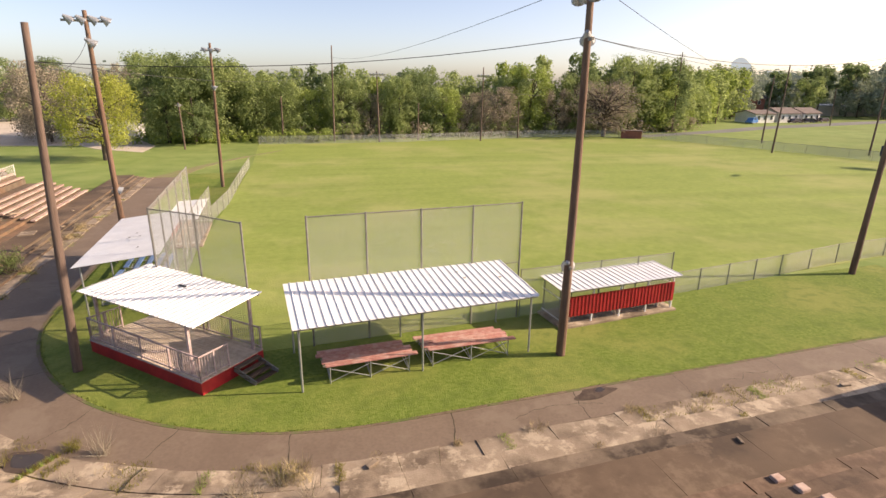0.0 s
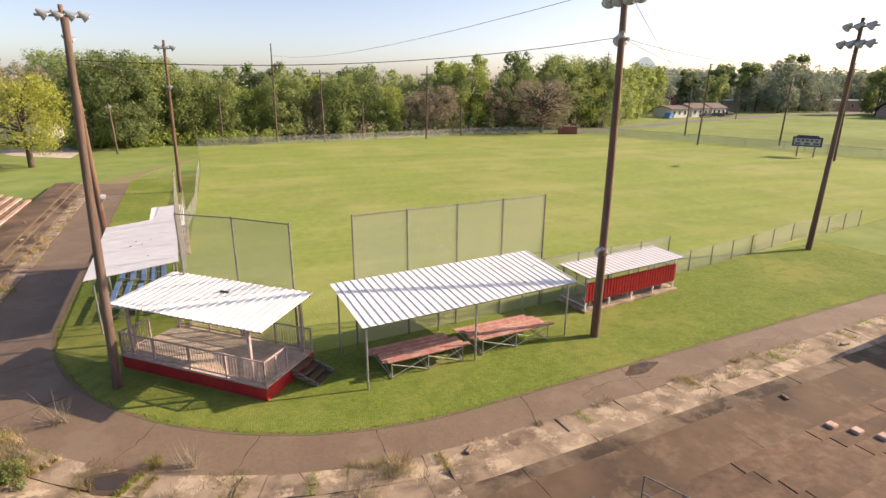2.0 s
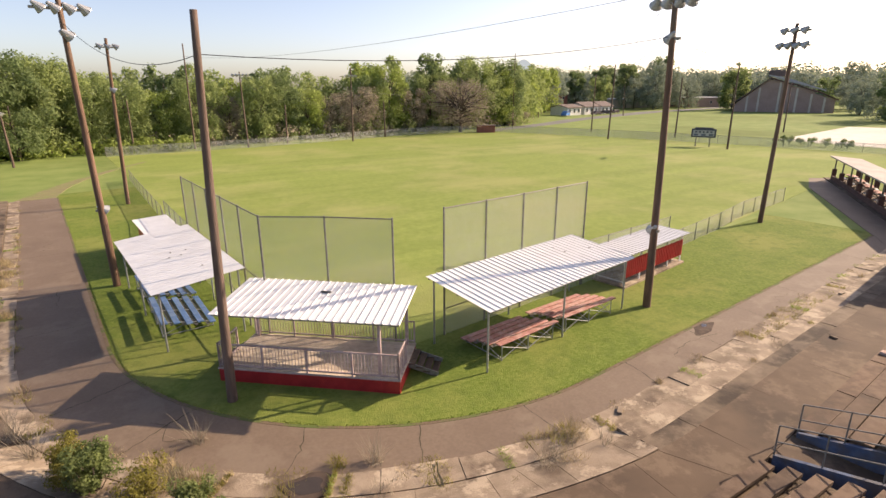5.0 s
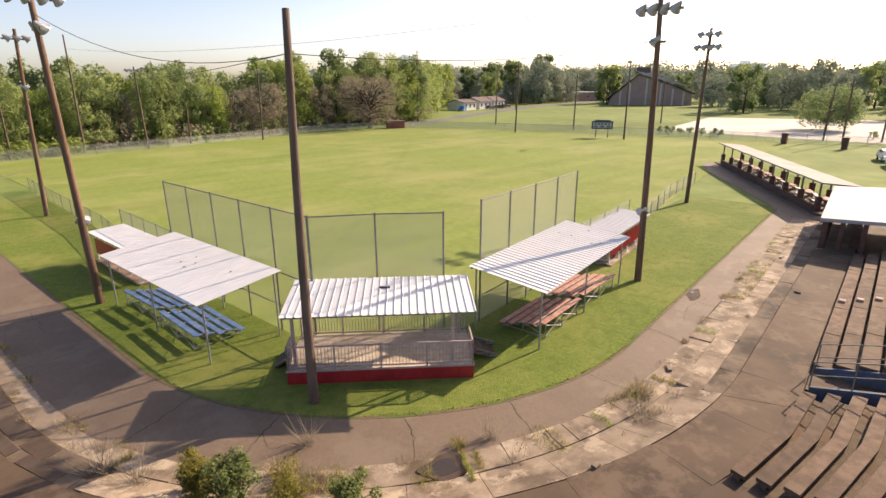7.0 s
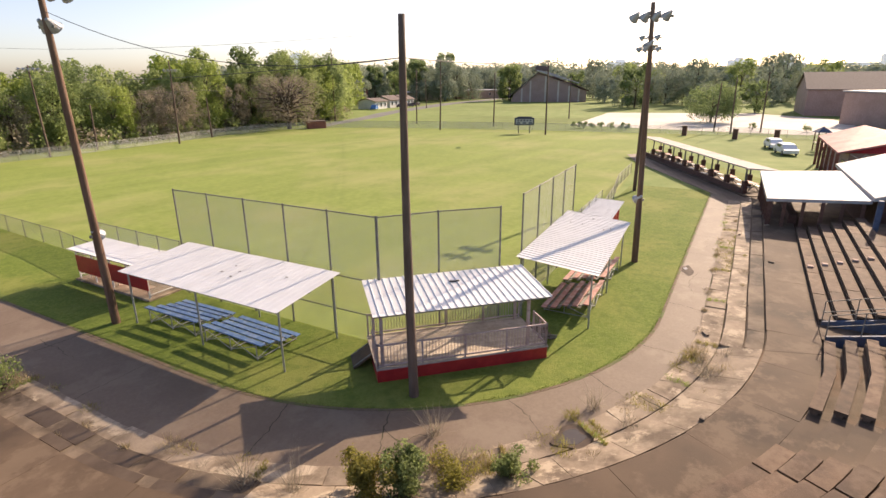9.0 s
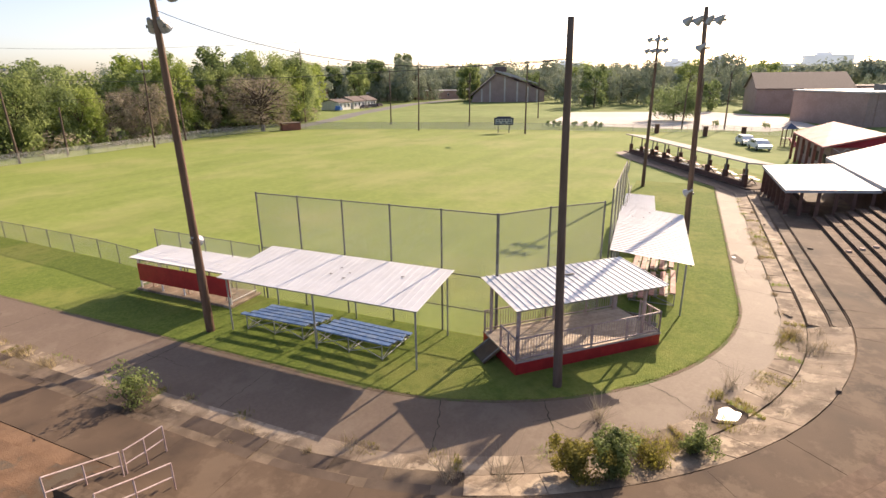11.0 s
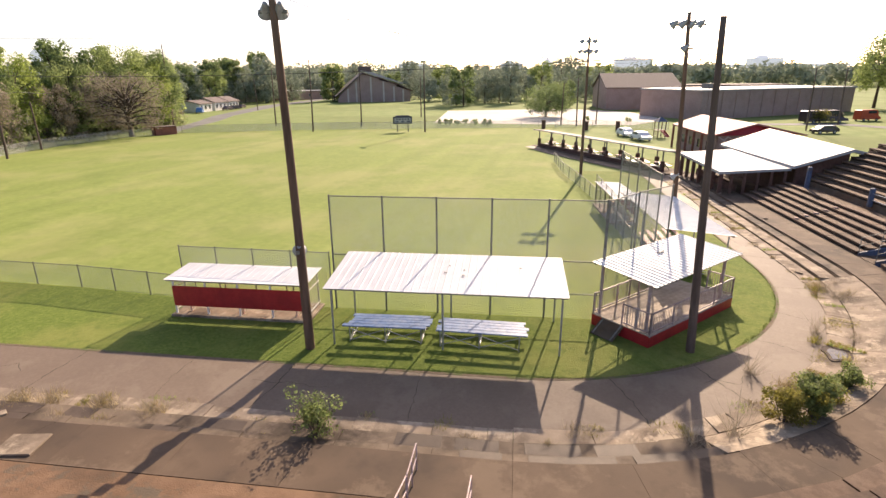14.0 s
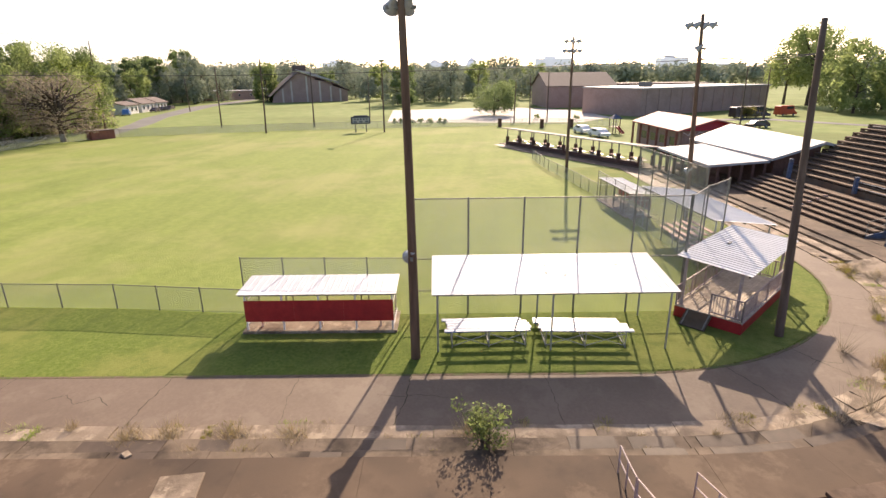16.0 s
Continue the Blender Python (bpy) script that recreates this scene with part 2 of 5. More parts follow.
def net_material(name, share):
    """Woven wire: a diamond weave of thin grey wire with open holes."""
    m = bpy.data.materials.new(name)
    m.use_nodes = True
    n, l = m.node_tree.nodes, m.node_tree.links
    bsdf = n["Principled BSDF"]
    bsdf.inputs["Base Color"].default_value = (.46, .46, .45, 1)
    bsdf.inputs["Metallic"].default_value, bsdf.inputs["Roughness"].default_value = .3, .55
    uv = n.new("ShaderNodeUVMap")
    outs = []
    for ang in (45, -45):
        mp = n.new("ShaderNodeMapping")
        mp.inputs["Rotation"].default_value = (0, 0, radians(ang))
        l.new(uv.outputs[0], mp.inputs["Vector"])
        w = n.new("ShaderNodeTexWave")
        w.inputs["Scale"].default_value = 6.5
        l.new(mp.outputs[0], w.inputs["Vector"])
        g = n.new("ShaderNodeMath")
        g.operation = "GREATER_THAN"
        g.inputs[1].default_value = 1 - share / 2
        l.new(w.outputs["Fac"], g.inputs[0])
        outs.append(g)
    mx = n.new("ShaderNodeMath")
    mx.operation = "MAXIMUM"
    for k in (0, 1):
        l.new(outs[k].outputs[0], mx.inputs[k])
    tr, ms = n.new("ShaderNodeBsdfTransparent"), n.new("ShaderNodeMixShader")
    l.new(mx.outputs[0], ms.inputs[0])
    l.new(tr.outputs[0], ms.inputs[1])
    l.new(bsdf.outputs[0], ms.inputs[2])
    l.new(ms.outputs[0], n["Material Output"].inputs["Surface"])
    return m


M["net"] = net_material("chain_link_weave", .11)
M["net_low"] = net_material("chain_link_weave_low", .14)


# ---- mesh tools ----
class B:
    """A mesh being put together from boxes, tubes and sheets."""

    def __init__(self):
        self.v, self.f = [], []

    def add(self, vs, fs):
        k = len(self.v)
        self.v += [tuple(p) for p in vs]
        self.f += [tuple(i + k for i in f) for f in fs]
        return self

    def box(self, c, s, m=None, ch=0.0):
        x, y, z = (k / 2 for k in s)
        if ch:
            ring = [(-x + ch, -y), (x - ch, -y), (x, -y + ch), (x, y - ch), (x - ch, y), (-x + ch, y), (-x, y - ch), (-x, -y + ch)]
            inner = [(-x + ch, -y + ch)] * 1 + [(x - ch, -y + ch)] * 2 + [(x - ch, y - ch)] * 2 + [(-x + ch, y - ch)] * 2 + [(-x + ch, -y + ch)]
            vs = [(a, b, -z) for a, b in ring] + [(a, b, z - ch) for a, b in ring] + [(inner[k][0], inner[k][1], z) for k in (0, 1, 3, 5)]
            fs = [tuple(reversed(range(8)))] + [(k, (k + 1) % 8, 8 + (k + 1) % 8, 8 + k) for k in range(8)]
            top = [16, 17, 17, 18, 18, 19, 19, 16]
            for k in range(8):
                q = [8 + k, 8 + (k + 1) % 8, top[(k + 1) % 8], top[k]]
                fs.append(tuple(dict.fromkeys(q)))
            fs.append((16, 17, 18, 19))
        else:
            vs = [(a, b, d) for d in (-z, z) for a, b in ((-x, -y), (x, -y), (x, y), (-x, y))]
            fs = [(3, 2, 1, 0), (4, 5, 6, 7)] + [(k, (k + 1) % 4, 4 + (k + 1) % 4, 4 + k) for k in range(4)]
        t = Matrix.Translation(c) @ (m.to_4x4() if m else Matrix())
        return self.add([t @ Vector(p) for p in vs], fs)

    def tube(self, p, q, r0, r1=None, n=8, cap=True):
        r1 = r0 if r1 is None else r1
        p, q = Vector(p), Vector(q)
        d = (q - p).normalized()
        a = d.orthogonal().normalized()
        b = d.cross(a)
        vs = [o + (a * math.cos(2 * math.pi * k / n) + b * math.sin(2 * math.pi * k / n)) * r for o, r in ((p, r0), (q, r1)) for k in range(n)]
        fs = [(k, (k + 1) % n, n + (k + 1) % n, n + k) for k in range(n)]
        if cap:
            fs += [tuple(range(n, 2 * n)), tuple(reversed(range(n)))]
        return self.add(vs, fs)

    def line(self, pts, r, n=6):
        """One round bar along a line of points."""
        pts = [Vector(p) for p in pts]
        k = len(self.v)
        for i, p in enumerate(pts):
            d = (pts[min(i + 1, len(pts) - 1)] - pts[max(i - 1, 0)]).normalized()
            a = d.cross(Vector((0, 0, 1)))
            a = (a if a.length > .05 else Vector((1, 0, 0))).normalized()
            b = d.cross(a)
            self.v += [tuple(p + (a * math.cos(2 * math.pi * j / n) + b * math.sin(2 * math.pi * j / n)) * r) for j in range(n)]
        for i in range(len(pts) - 1):
            o = k + i * n
            self.f += [(o + j, o + (j + 1) % n, o + n + (j + 1) % n, o + n + j) for j in range(n)]
        self.f += [tuple(range(k, k + n)), tuple(reversed(range(len(self.v) - n, len(self.v))))]
        return self

    def beam(self, p, q, w, h):
        p, q = Vector(p), Vector(q)
        d = q - p
        m = d.to_track_quat("X", "Z").to_matrix()
        return self.box((p + q) / 2, (d.length, w, h), m)

    def prism(self, top, depth):
        """A slab with the outline top (anticlockwise), depth thick below it."""
        n = len(top)
        return self.add([*top, *[(p[0], p[1], p[2] - depth) for p in top]],
                        [tuple(range(n)), tuple(reversed(range(n, 2 * n)))] + [(n + k, n + (k + 1) % n, (k + 1) % n, k) for k in range(n)])

    def mesh(self, name, material, smooth=False):
        me = bpy.data.meshes.new(name)
        me.from_pydata(self.v, [], self.f)
        me.materials.append(material)
        if smooth:
            me.polygons.foreach_set("use_smooth", [True] * len(me.polygons))
        me.update()
        return me


def part(name, b, material, parent=None, label="", smooth=False):
    ob = new(name, b.mesh(name, material, smooth) if isinstance(b, B) else b)
    if parent:
        ob.parent = parent
    return tagged(ob, label)


def thing(name, label, category, group="", m=None):
    ob = new(name)
    ob.empty_display_size = 0.2
    if m:
        ob.matrix_basis = m
    return tagged(ob, label, category, group)


def structure(name, b, material, label="", category=""):
    return tagged(part(name, b, material), label, category, kind="structure")


# ---- the horseshoe round home plate: the plan's own axes ----
ANG = radians(5.5)
E1, E2 = Vector((math.cos(ANG), math.sin(ANG), 0)), Vector((-math.sin(ANG), math.cos(ANG), 0))
CU, CV = 3.7, 29.8


def W(u, v, z=0.0):
    p = E1 * u + E2 * v
    return Vector((p.x, p.y, z))


def bend(rl, rr, s, z=0.0):
    """A point of the horseshoe line that lies rl (third-base side) and rr (first-base side) from the corner's centre.
    s below 0: metres up the third-base side; 0 to 1: round the corner; above 1: metres along the first-base side."""
    if s <= 0:
        return W(CU - rl, CV - s, z)
    if s < 1:
        k = s * s * (3 - 2 * s)
        r, a = rl + (rr - rl) * k, s * math.pi / 2
        return W(CU - r * math.cos(a), CV - r * math.sin(a), z)
    return W(CU + s - 1, CV - rr, z)


def stations(s0, s1, step=1.7, arc=16):
    out = []
    s = s0
    while s < s1 - 1e-6:
        out.append(s)
        s += step / 1.0 if s < 0 or s >= 1 else 1 / arc
        if out[-1] < 0 < s:
            s = 0.0
        if out[-1] < 1 < s and out[-1] >= 0:
            s = 1.0
    return out + [s1]


def band(a, b, s0, s1, z, depth, bld=None, arc=24, rise=0.0):
    """A strip between two horseshoe lines, one closed solid; rise: how much higher its outer edge lies."""
    bld = bld or B()
    st = stations(s0, s1, 2.0, arc)
    k, n = len(bld.v), len(st)
    for p in st:
        for r, dz in ((b, -rise), (a, 0), (a, depth), (b, depth)):
            bld.v.append(tuple(bend(*r, p, z - dz)))
    for i in range(n - 1):
        o = k + 4 * i
        bld.f += [(o + j, o + 4 + j, o + 4 + (j + 1) % 4, o + (j + 1) % 4) for j in range(4)]
    bld.f += [(k, k + 1, k + 2, k + 3), tuple(k + 4 * (n - 1) + j for j in (3, 2, 1, 0))]
    return bld


# ---- ground ----
g = B()
R = 3800
ringn = 48
radii = [0, 60, 140, 300, 700, 1600, R]
for i, r in enumerate(radii):
    g.v += [(40 + r * math.cos(2 * math.pi * k / ringn), 50 + r * math.sin(2 * math.pi * k / ringn), 0) for k in range(ringn)]
for i in range(len(radii) - 1):
    g.f += [(i * ringn + k, (i + 1) * ringn + k, (i + 1) * ringn + (k + 1) % ringn, i * ringn + (k + 1) % ringn) for k in range(ringn)]
structure("ground", g, M["land"], "rough green and yellowish grass land", "ground")

OUTFIELD = [(-12, 104), (13, 105.5), (44, 112.5), (57, 112.5), (68, 107), (74, 96), (80.5, 79), (86, 60), (90, 42), (93, 31)]
f = B()
f.prism([Vector((x, y, .02)) for x, y in [(41, 29.3), (60, 33), (93, 31)] + OUTFIELD[::-1][1:] + [(-9.6, 75), (-8.6, 50), (-8.2, 38), (-6.9, 25.5), (-2.7, 22.3), (9, 23.7)]], .1)
structure("playing_field", f, M["grass"], "mown yellow-green outfield grass", "field")
lawn = band((6.0, 6.0), (13.55, 13.55), -42, 34, .012, .1)
structure("lawn", lawn, M["lawn"], "lush short grass inside the path", "lawn")

# ---- path, broken slabs, steps, walkway ----
GR, AS, S1, S2, S3, RW = (13.5, 13.5), (16.6, 15.2), (17.35, 16.1), (18.05, 16.95), (18.5, 17.65), (20.3, 19.6)
SL, SR = -40, 30
structure("path", band(GR, AS, SL, SR + 3, .03, .1), M["asphalt"], "worn brownish asphalt path with dark stains", "path")
structure("dirt_edge", band((13.47, 13.47), (13.60, 13.60), SL, SR + 3, .036, .1), M["dirt_edge"], "thin strip of dark earth between grass and path", "path")
rng = random.Random(4)


def slabs(name, a, b, z, depth, material, label, s0=SL, s1=SR, step=1.9, arc=15, tilt=.02, gap=.012, broken=.3, ragged=.02, rise=0.0):
    """A run of separate concrete slabs, each a little uneven."""
    base = structure(name, band(a, b, s0, s1, z - .07, depth, rise=rise), M["tread"], label, "pavement")
    st = stations(s0, s1, step, arc)
    for p, q in zip(st, st[1:]):
        ga = gap if not 0 <= p < 1 else gap / 22
        cuts = [(0, 0), (1, 1)] if rng.random() > broken else [(0, 0), (rng.uniform(.3, .7), rng.uniform(.3, .7)), (1, 1)]
        jr = rng.uniform(-ragged, .03)
        a2, b2 = (a[0] + .02 + jr, a[1] + .02 + jr), (b[0] - .03, b[1] - .03)
        p0, q0 = p + ga, q - ga
        for (f0, g0), (f1, g1) in zip(cuts, cuts[1:]):
            dz = [rng.uniform(-tilt, tilt) for _ in range(4)]
            e = ga * .8
            sa0, sa1 = p0 + (q0 - p0) * f0 + (e if f0 else 0), p0 + (q0 - p0) * f1 - (e if f1 < 1 else 0)
            sb0, sb1 = p0 + (q0 - p0) * g0 + (e if g0 else 0), p0 + (q0 - p0) * g1 - (e if g1 < 1 else 0)
            mid_a, mid_b = (sa0 + sa1) / 2, (sb0 + sb1) / 2
            ja = rng.uniform(-.05, .05) * (ragged > .05)
            zr = z + rise
            top = [bend(*b2, sb0, zr + dz[0]), bend(*b2, mid_b, zr + (dz[0] + dz[1]) / 2), bend(*b2, sb1, zr + dz[1]),
                   bend(*a2, sa1, z + dz[2]), bend(a2[0] + ja, a2[1] + ja, mid_a, z + (dz[2] + dz[3]) / 2), bend(*a2, sa0, z + dz[3])]
            part("slab", B().prism(top, depth + .02), material, base)
    return base


C0, C1 = .21, .93
slabs("pavement", AS, S1, .07, .12, M["slab"], "cracked pale concrete slabs beside the path", step=2.5, arc=11, gap=.008, tilt=.03, broken=.55, ragged=.12)
for s0, s1, kind in ((SL, C0, "step"), (C1, SR, "slab")):
    slabs("step_lower", S1, S2, .20, .2, M[kind], "worn concrete step of uneven slabs", s0, s1, step=2.9, arc=10, gap=.006)
    slabs("step_upper", S2, S3, .33, .3, M["step"], "worn concrete step of uneven slabs", s0, s1, step=2.9, arc=10, gap=.006)
slabs("apron", S1, S3, .09, .15, M["slab"], "sloping cracked concrete apron round the bend", C0, C1, arc=13, gap=.006, tilt=.012, broken=.5, ragged=.03, rise=.35)
slabs("walkway", S3, RW, .46, .42, M["walk"], "wide stained concrete walkway before the stands", step=3.4, arc=9, tilt=.006, gap=.004, broken=.2)

# damp dark patches on the treads of the third-base side
for a, b, z, runs in ((S1, S2, .222, ((-18, -15.5), (-14.5, -13.5), (-9.6, -8.3), (-3.5, -2.1), (-1.7, -.4), (.012, .07), (.085, .13))),
                      (S2, S3, .352, ((-16.5, -15.4), (-11, -10.1), (-1.5, -.3), (.015, .10), (.118, .18)))):
    for s0, s1 in runs:
        o = rng.uniform(.02, .12)
        structure("damp_patch", band((a[0] + o, a[1] + o), (b[0] - .05, b[1] - .05), s0, s1, z, .05), M["damp"], "dark damp patch on a concrete step", "stain")

# ---- grandstands ----
RUN, RISE, LOW, UPN = .63, .20, 6, 12


def row_r(i):
    """Distance of row i's front beyond the first, and its tread height."""
    if i < LOW:
        return i * RUN, .46 + i * RISE
    return LOW * RUN + 1.15 + (i - LOW) * RUN, .46 + LOW * RISE + .25 + (i - LOW) * .36


def grandstand(label, s0, s1, rows, seg, seat_mat, arc=12, seats=True, floor="tread", deep=.47):
    gs = thing("grandstand", label, "grandstand", "concrete grandstands")
    for i in range(rows):
        d, z = row_r(i)
        d1 = row_r(i + 1)[0]
        part("terrace_step", band((RW[0] + d, RW[1] + d), (RW[0] + d1, RW[1] + d1), s0, s1, z, z, None, arc), M[floor], gs, "stained concrete terrace step")
    for i in range(rows if seats else 0):
        d, z = row_r(i)
        st = stations(s0 + .0, s1, seg, 5)
        h = .22
        for p, q in zip(st, st[1:]):
            ga = .025 if not 0 <= p < 1 else .0012
            sub = [p + ga, q - ga] if not 0 <= p < 1 else [p + ga, (p + q) / 2, q - ga]
            bl = B()
            a, b = (RW[0] + d, RW[1] + d), (RW[0] + d + deep, RW[1] + d + deep)
            dz = rng.uniform(-.008, .008)
            for x, y in zip(sub, sub[1:]):
                bl.prism([bend(*b, x, z + h + dz), bend(*b, y, z + h + dz), bend(*a, y, z + h + dz), bend(*a, x, z + h + dz)], .11)
            part("bench_slab", bl, seat_mat, gs)
            if 0 <= p < 1:
                rs_ = B()
                for x, y in zip(sub, sub[1:]):
                    rs_.prism([bend(b[0] - .1, b[1] - .1, x, z + h - .11), bend(b[0] - .1, b[1] - .1, y, z + h - .11), bend(a[0] + .07, a[1] + .07, y, z + h - .11), bend(a[0] + .07, a[1] + .07, x, z + h - .11)], h - .11)
                part("bench_riser", rs_, M["bench"], gs)
            if not 0 <= p < 1:
                part("bench_support", B().prism([bend(a[0] + .36, a[1] + .36, p + .25, z + h - .11), bend(a[0] + .36, a[1] + .36, p + .45, z + h - .11),
                                                 bend(a[0] + .08, a[1] + .08, p + .45, z + h - .11), bend(a[0] + .08, a[1] + .08, p + .25, z + h - .11)], h - .11), M["tread"], gs)
    return gs


stand_first = grandstand("weathered brown concrete grandstand with bench rows", 2.75, 19.6, LOW + UPN, 3.3, M["bench"], deep=.53)
stand_turn = grandstand("curved weathered concrete grandstand section", .80, .985, LOW + 2, 3.3, M["bench"], deep=.36)
stand_corner = grandstand("curved stained concrete grandstand section", .07, .715, LOW, 3.3, M["bench"], deep=.52)
stand_third = grandstand("weathered concrete grandstand with pale bench rows", -30, -17.4, LOW + 6, 3.3, M["bench_pale"], deep=.32)
grandstand("stepped concrete aisle between bench sections", .715, .80, LOW, 3.3, None, seats=False, floor="walk")
grandstand("bare rust-stained terraces with the benches gone", -17.4, -3.15, LOW, 3.3, None, seats=False, floor="rust_tread")
grandstand("stepped concrete aisle between bench sections", -.15, .07, LOW, 3.3, None, seats=False, floor="walk")


def railing(name, label, pts, h, mat_, parent=None, r=.022, mid=1):
    """Tube railing along ground points."""
    t = parent or thing(name, label, "railing")
    for p in pts:
        part("post", B().tube(p, p + Vector((0, 0, h)), r), mat_, t)
    for k in range(mid + 1):
        part("rail", B().line([p + Vector((0, 0, h * (1 - k / (mid + 1)))) for p in pts], r * .9), mat_, t)
    return t


# gangway through the stand with blue walls and rails
gang = thing("gangway", "blue-painted sunken gangway between bench sections", "gangway")
for s in (2.62, 1.02):
    part("gang_wall", B().prism([bend(RW[0] + 3.6, RW[1] + 3.6, s, 1.5), bend(RW[0] + 3.6, RW[1] + 3.6, s + .12, 1.5), bend(RW[0] + .1, RW[1] + .1, s + .12, .62), bend(RW[0] + .1, RW[1] + .1, s, .62)], .62), M["blue"], gang, "flaking blue wall")
part("gang_floor", B().prism([bend(RW[0] + 3.7, RW[1] + 3.7, 1.1, .47), bend(RW[0] + 3.7, RW[1] + 3.7, 2.62, .47), bend(*RW, 2.62, .47), bend(*RW, 1.1, .47)], .4), M["walk"], gang)
for s in (2.68, 1.08):
    pts = [bend(RW[0] + d, RW[1] + d, s, .5 + d * .3) for d in (.1, 1.2, 2.4, 3.6)]
    railing("railing", "thin bent steel handrail beside the gangway", pts, 1.0, M["rust_steel"])
# cross aisle rail with blue posts
rail_t = thing("aisle_railing", "steel aisle railing with thick blue posts", "railing")
zz = .46 + LOW * RISE
pts = [bend(RW[0] + LOW * RUN + 1.0, RW[1] + LOW * RUN + 1.0, s, zz) for s in (4, 7.2, 10.4)]
for p in pts[::2]:
    part("blue_post", B().box(p + Vector((0, 0, .65)), (.28, .28, 1.3), ch=.03), M["blue"], rail_t, "thick blue post")
for h in (.5, .95):
    part("rail", B().line([p + Vector((0, 0, h)) for p in pts], .025), M["steel"], rail_t)
part("blue_post", B().box(bend(24.1, 23.4, 17.0, 2.2), (.3, .3, 2.4), ch=.03), M["blue"], rail_t)
# stair rails at the third-base stand
for dv, runs in ((-2.55, ((-1.1, -.5, .1), (.2, 1.1, 2.0))), (-1.0, ((-.1, .9, 1.8),))):
    for run in runs:
        railing("handrail", "bent pale steel stair handrail", [bend(RW[0] + d, RW[1] + d, dv, .46 + max(0, d) * .34) for d in run], .85, M["rail"])
for k in range(5):
    structure("stair_step", B().prism([bend(RW[0] + .32 * (k + 1), 20, -3.1, .46 + .15 * (k + 1)), bend(RW[0] + .32 * (k + 1), 20, -.2, .46 + .15 * (k + 1)), bend(RW[0] + .32 * k, 20, -.2, .46 + .15 * (k + 1)), bend(RW[0] + .32 * k, 20, -3.1, .46 + .15 * (k + 1))], .6), M["walk"], "concrete stair step", "step")
# net fence along the top of the third-base stand
pts = [bend(RW[0] + 5.6, 20, s, 1.9) for s in (-30, -27, -24, -21, -18, -15)]


def net_panel(pts, h, material, lift=.04):
    """Wire weave hung along ground points."""
    me = bpy.data.meshes.new("net")
    vs, fs, uv, run = [], [], [], 0
    for p, q in zip(pts, pts[1:]):
        k, ln = len(vs), (q - p).length
        up = Vector((0, 0, 1))
        vs += [p + up * lift, q + up * lift, q + up * h, p + up * h]
        fs.append((k, k + 1, k + 2, k + 3))
        uv += [(run, lift), (run + ln, lift), (run + ln, h), (run, h)]
        run += ln
    me.from_pydata([tuple(p) for p in vs], [], fs)
    lay = me.uv_layers.new(name="UVMap")
    for i, c in enumerate(uv):
        lay.data[i].uv = c
    me.materials.append(material)
    return me


def fence(name, label, pts, h, r=.03, post_mat="steel", net="net", rails=(1.0,), group="", extra=.06):
    t = thing(name, label, "fence", group)
    pts = [Vector((*p, 0)) if len(p) == 2 else Vector(p) for p in pts]
    for p in pts:
        part("post", B().tube(p - Vector((0, 0, .05)), p + Vector((0, 0, h + extra)), r, r * .9), M[post_mat], t)
    for k in rails:
        part("rail", B().line([p + Vector((0, 0, h * k)) for p in pts], r * .6), M[post_mat], t)
    part("net", net_panel(pts, h, M[net]), M[net], t, "chain-link wire mesh")
    return t


fence("fence", "pale chain-link fence on the upper stand", pts, 1.3, post_mat="white")


def spread(a, b, step):
    a, b = Vector(a), Vector(b)
    n = max(1, round((b - a).length / step))
    return [tuple(a.lerp(b, k / n)) for k in range(n + 1)]


def chain(pts, step):
    out = [pts[0]]
    for a, b in zip(pts, pts[1:]):
        out += spread(a, b, step)[1:]
    return out


# ---- backstop and field fences ----
fence("backstop_fence", "tall chain-link backstop panel on steel posts", spread((-.28, 22.5), (9.11, 23.74), 2.4), 5.6, .045, "rust_steel", group="backstop", rails=(1.0, .5, .22))
fence("backstop_fence", "tall chain-link backstop panel behind home plate", [(-6.87, 25.5), (-4.73, 24.08), (-2.69, 22.33)], 5.5, .045, "rust_steel", group="backstop", rails=(1.0, .5))
fence("backstop_fence", "tall chain-link backstop panel on steel posts", spread((-6.87, 25.55), (-8.21, 37.7), 2.45), 5.5, .045, "rust_steel", group="backstop", rails=(1.0, .5, .22))
fence("low_fence", "waist-high chain-link fence along the base line", chain([(18, 24.9), (26.5, 26.6), (32, 28), (41, 29.3)], 2.45), 1.25, .032, "rust_steel", net="net_low")
fence("low_fence", "waist-high chain-link fence along the base line", chain([(-8.75, 45.6), (-8.6, 52.2), (-8.9, 57.7), (-9.4, 66), (-9.9, 76)], 2.5), 1.25, .032, "rust_steel", net="net_low")
fence("dugout_fence", "head-high chain-link fence before the dugout", spread((9.25, 23.76), (18, 24.9), 2.2), 2.4, .032, "rust_steel", net="net_low")
fence("dugout_fence", "head-high chain-link fence before the dugout", spread((-8.22, 37.9), (-8.75, 45.6), 1.95), 2.8, .032, "rust_steel", net="net_low")
fence("outfield_fence", "long chain-link outfield fence", chain(OUTFIELD, 3.4), 1.5, .035, "rust_steel", net="net_low")
fence("outfield_fence", "low chain-link fence beside the car park", chain([(93, 31), (96, 23), (90, 8)], 3.4), 1.4, .035, "rust_steel", net="net_low")

# ---- roofed bleachers ----


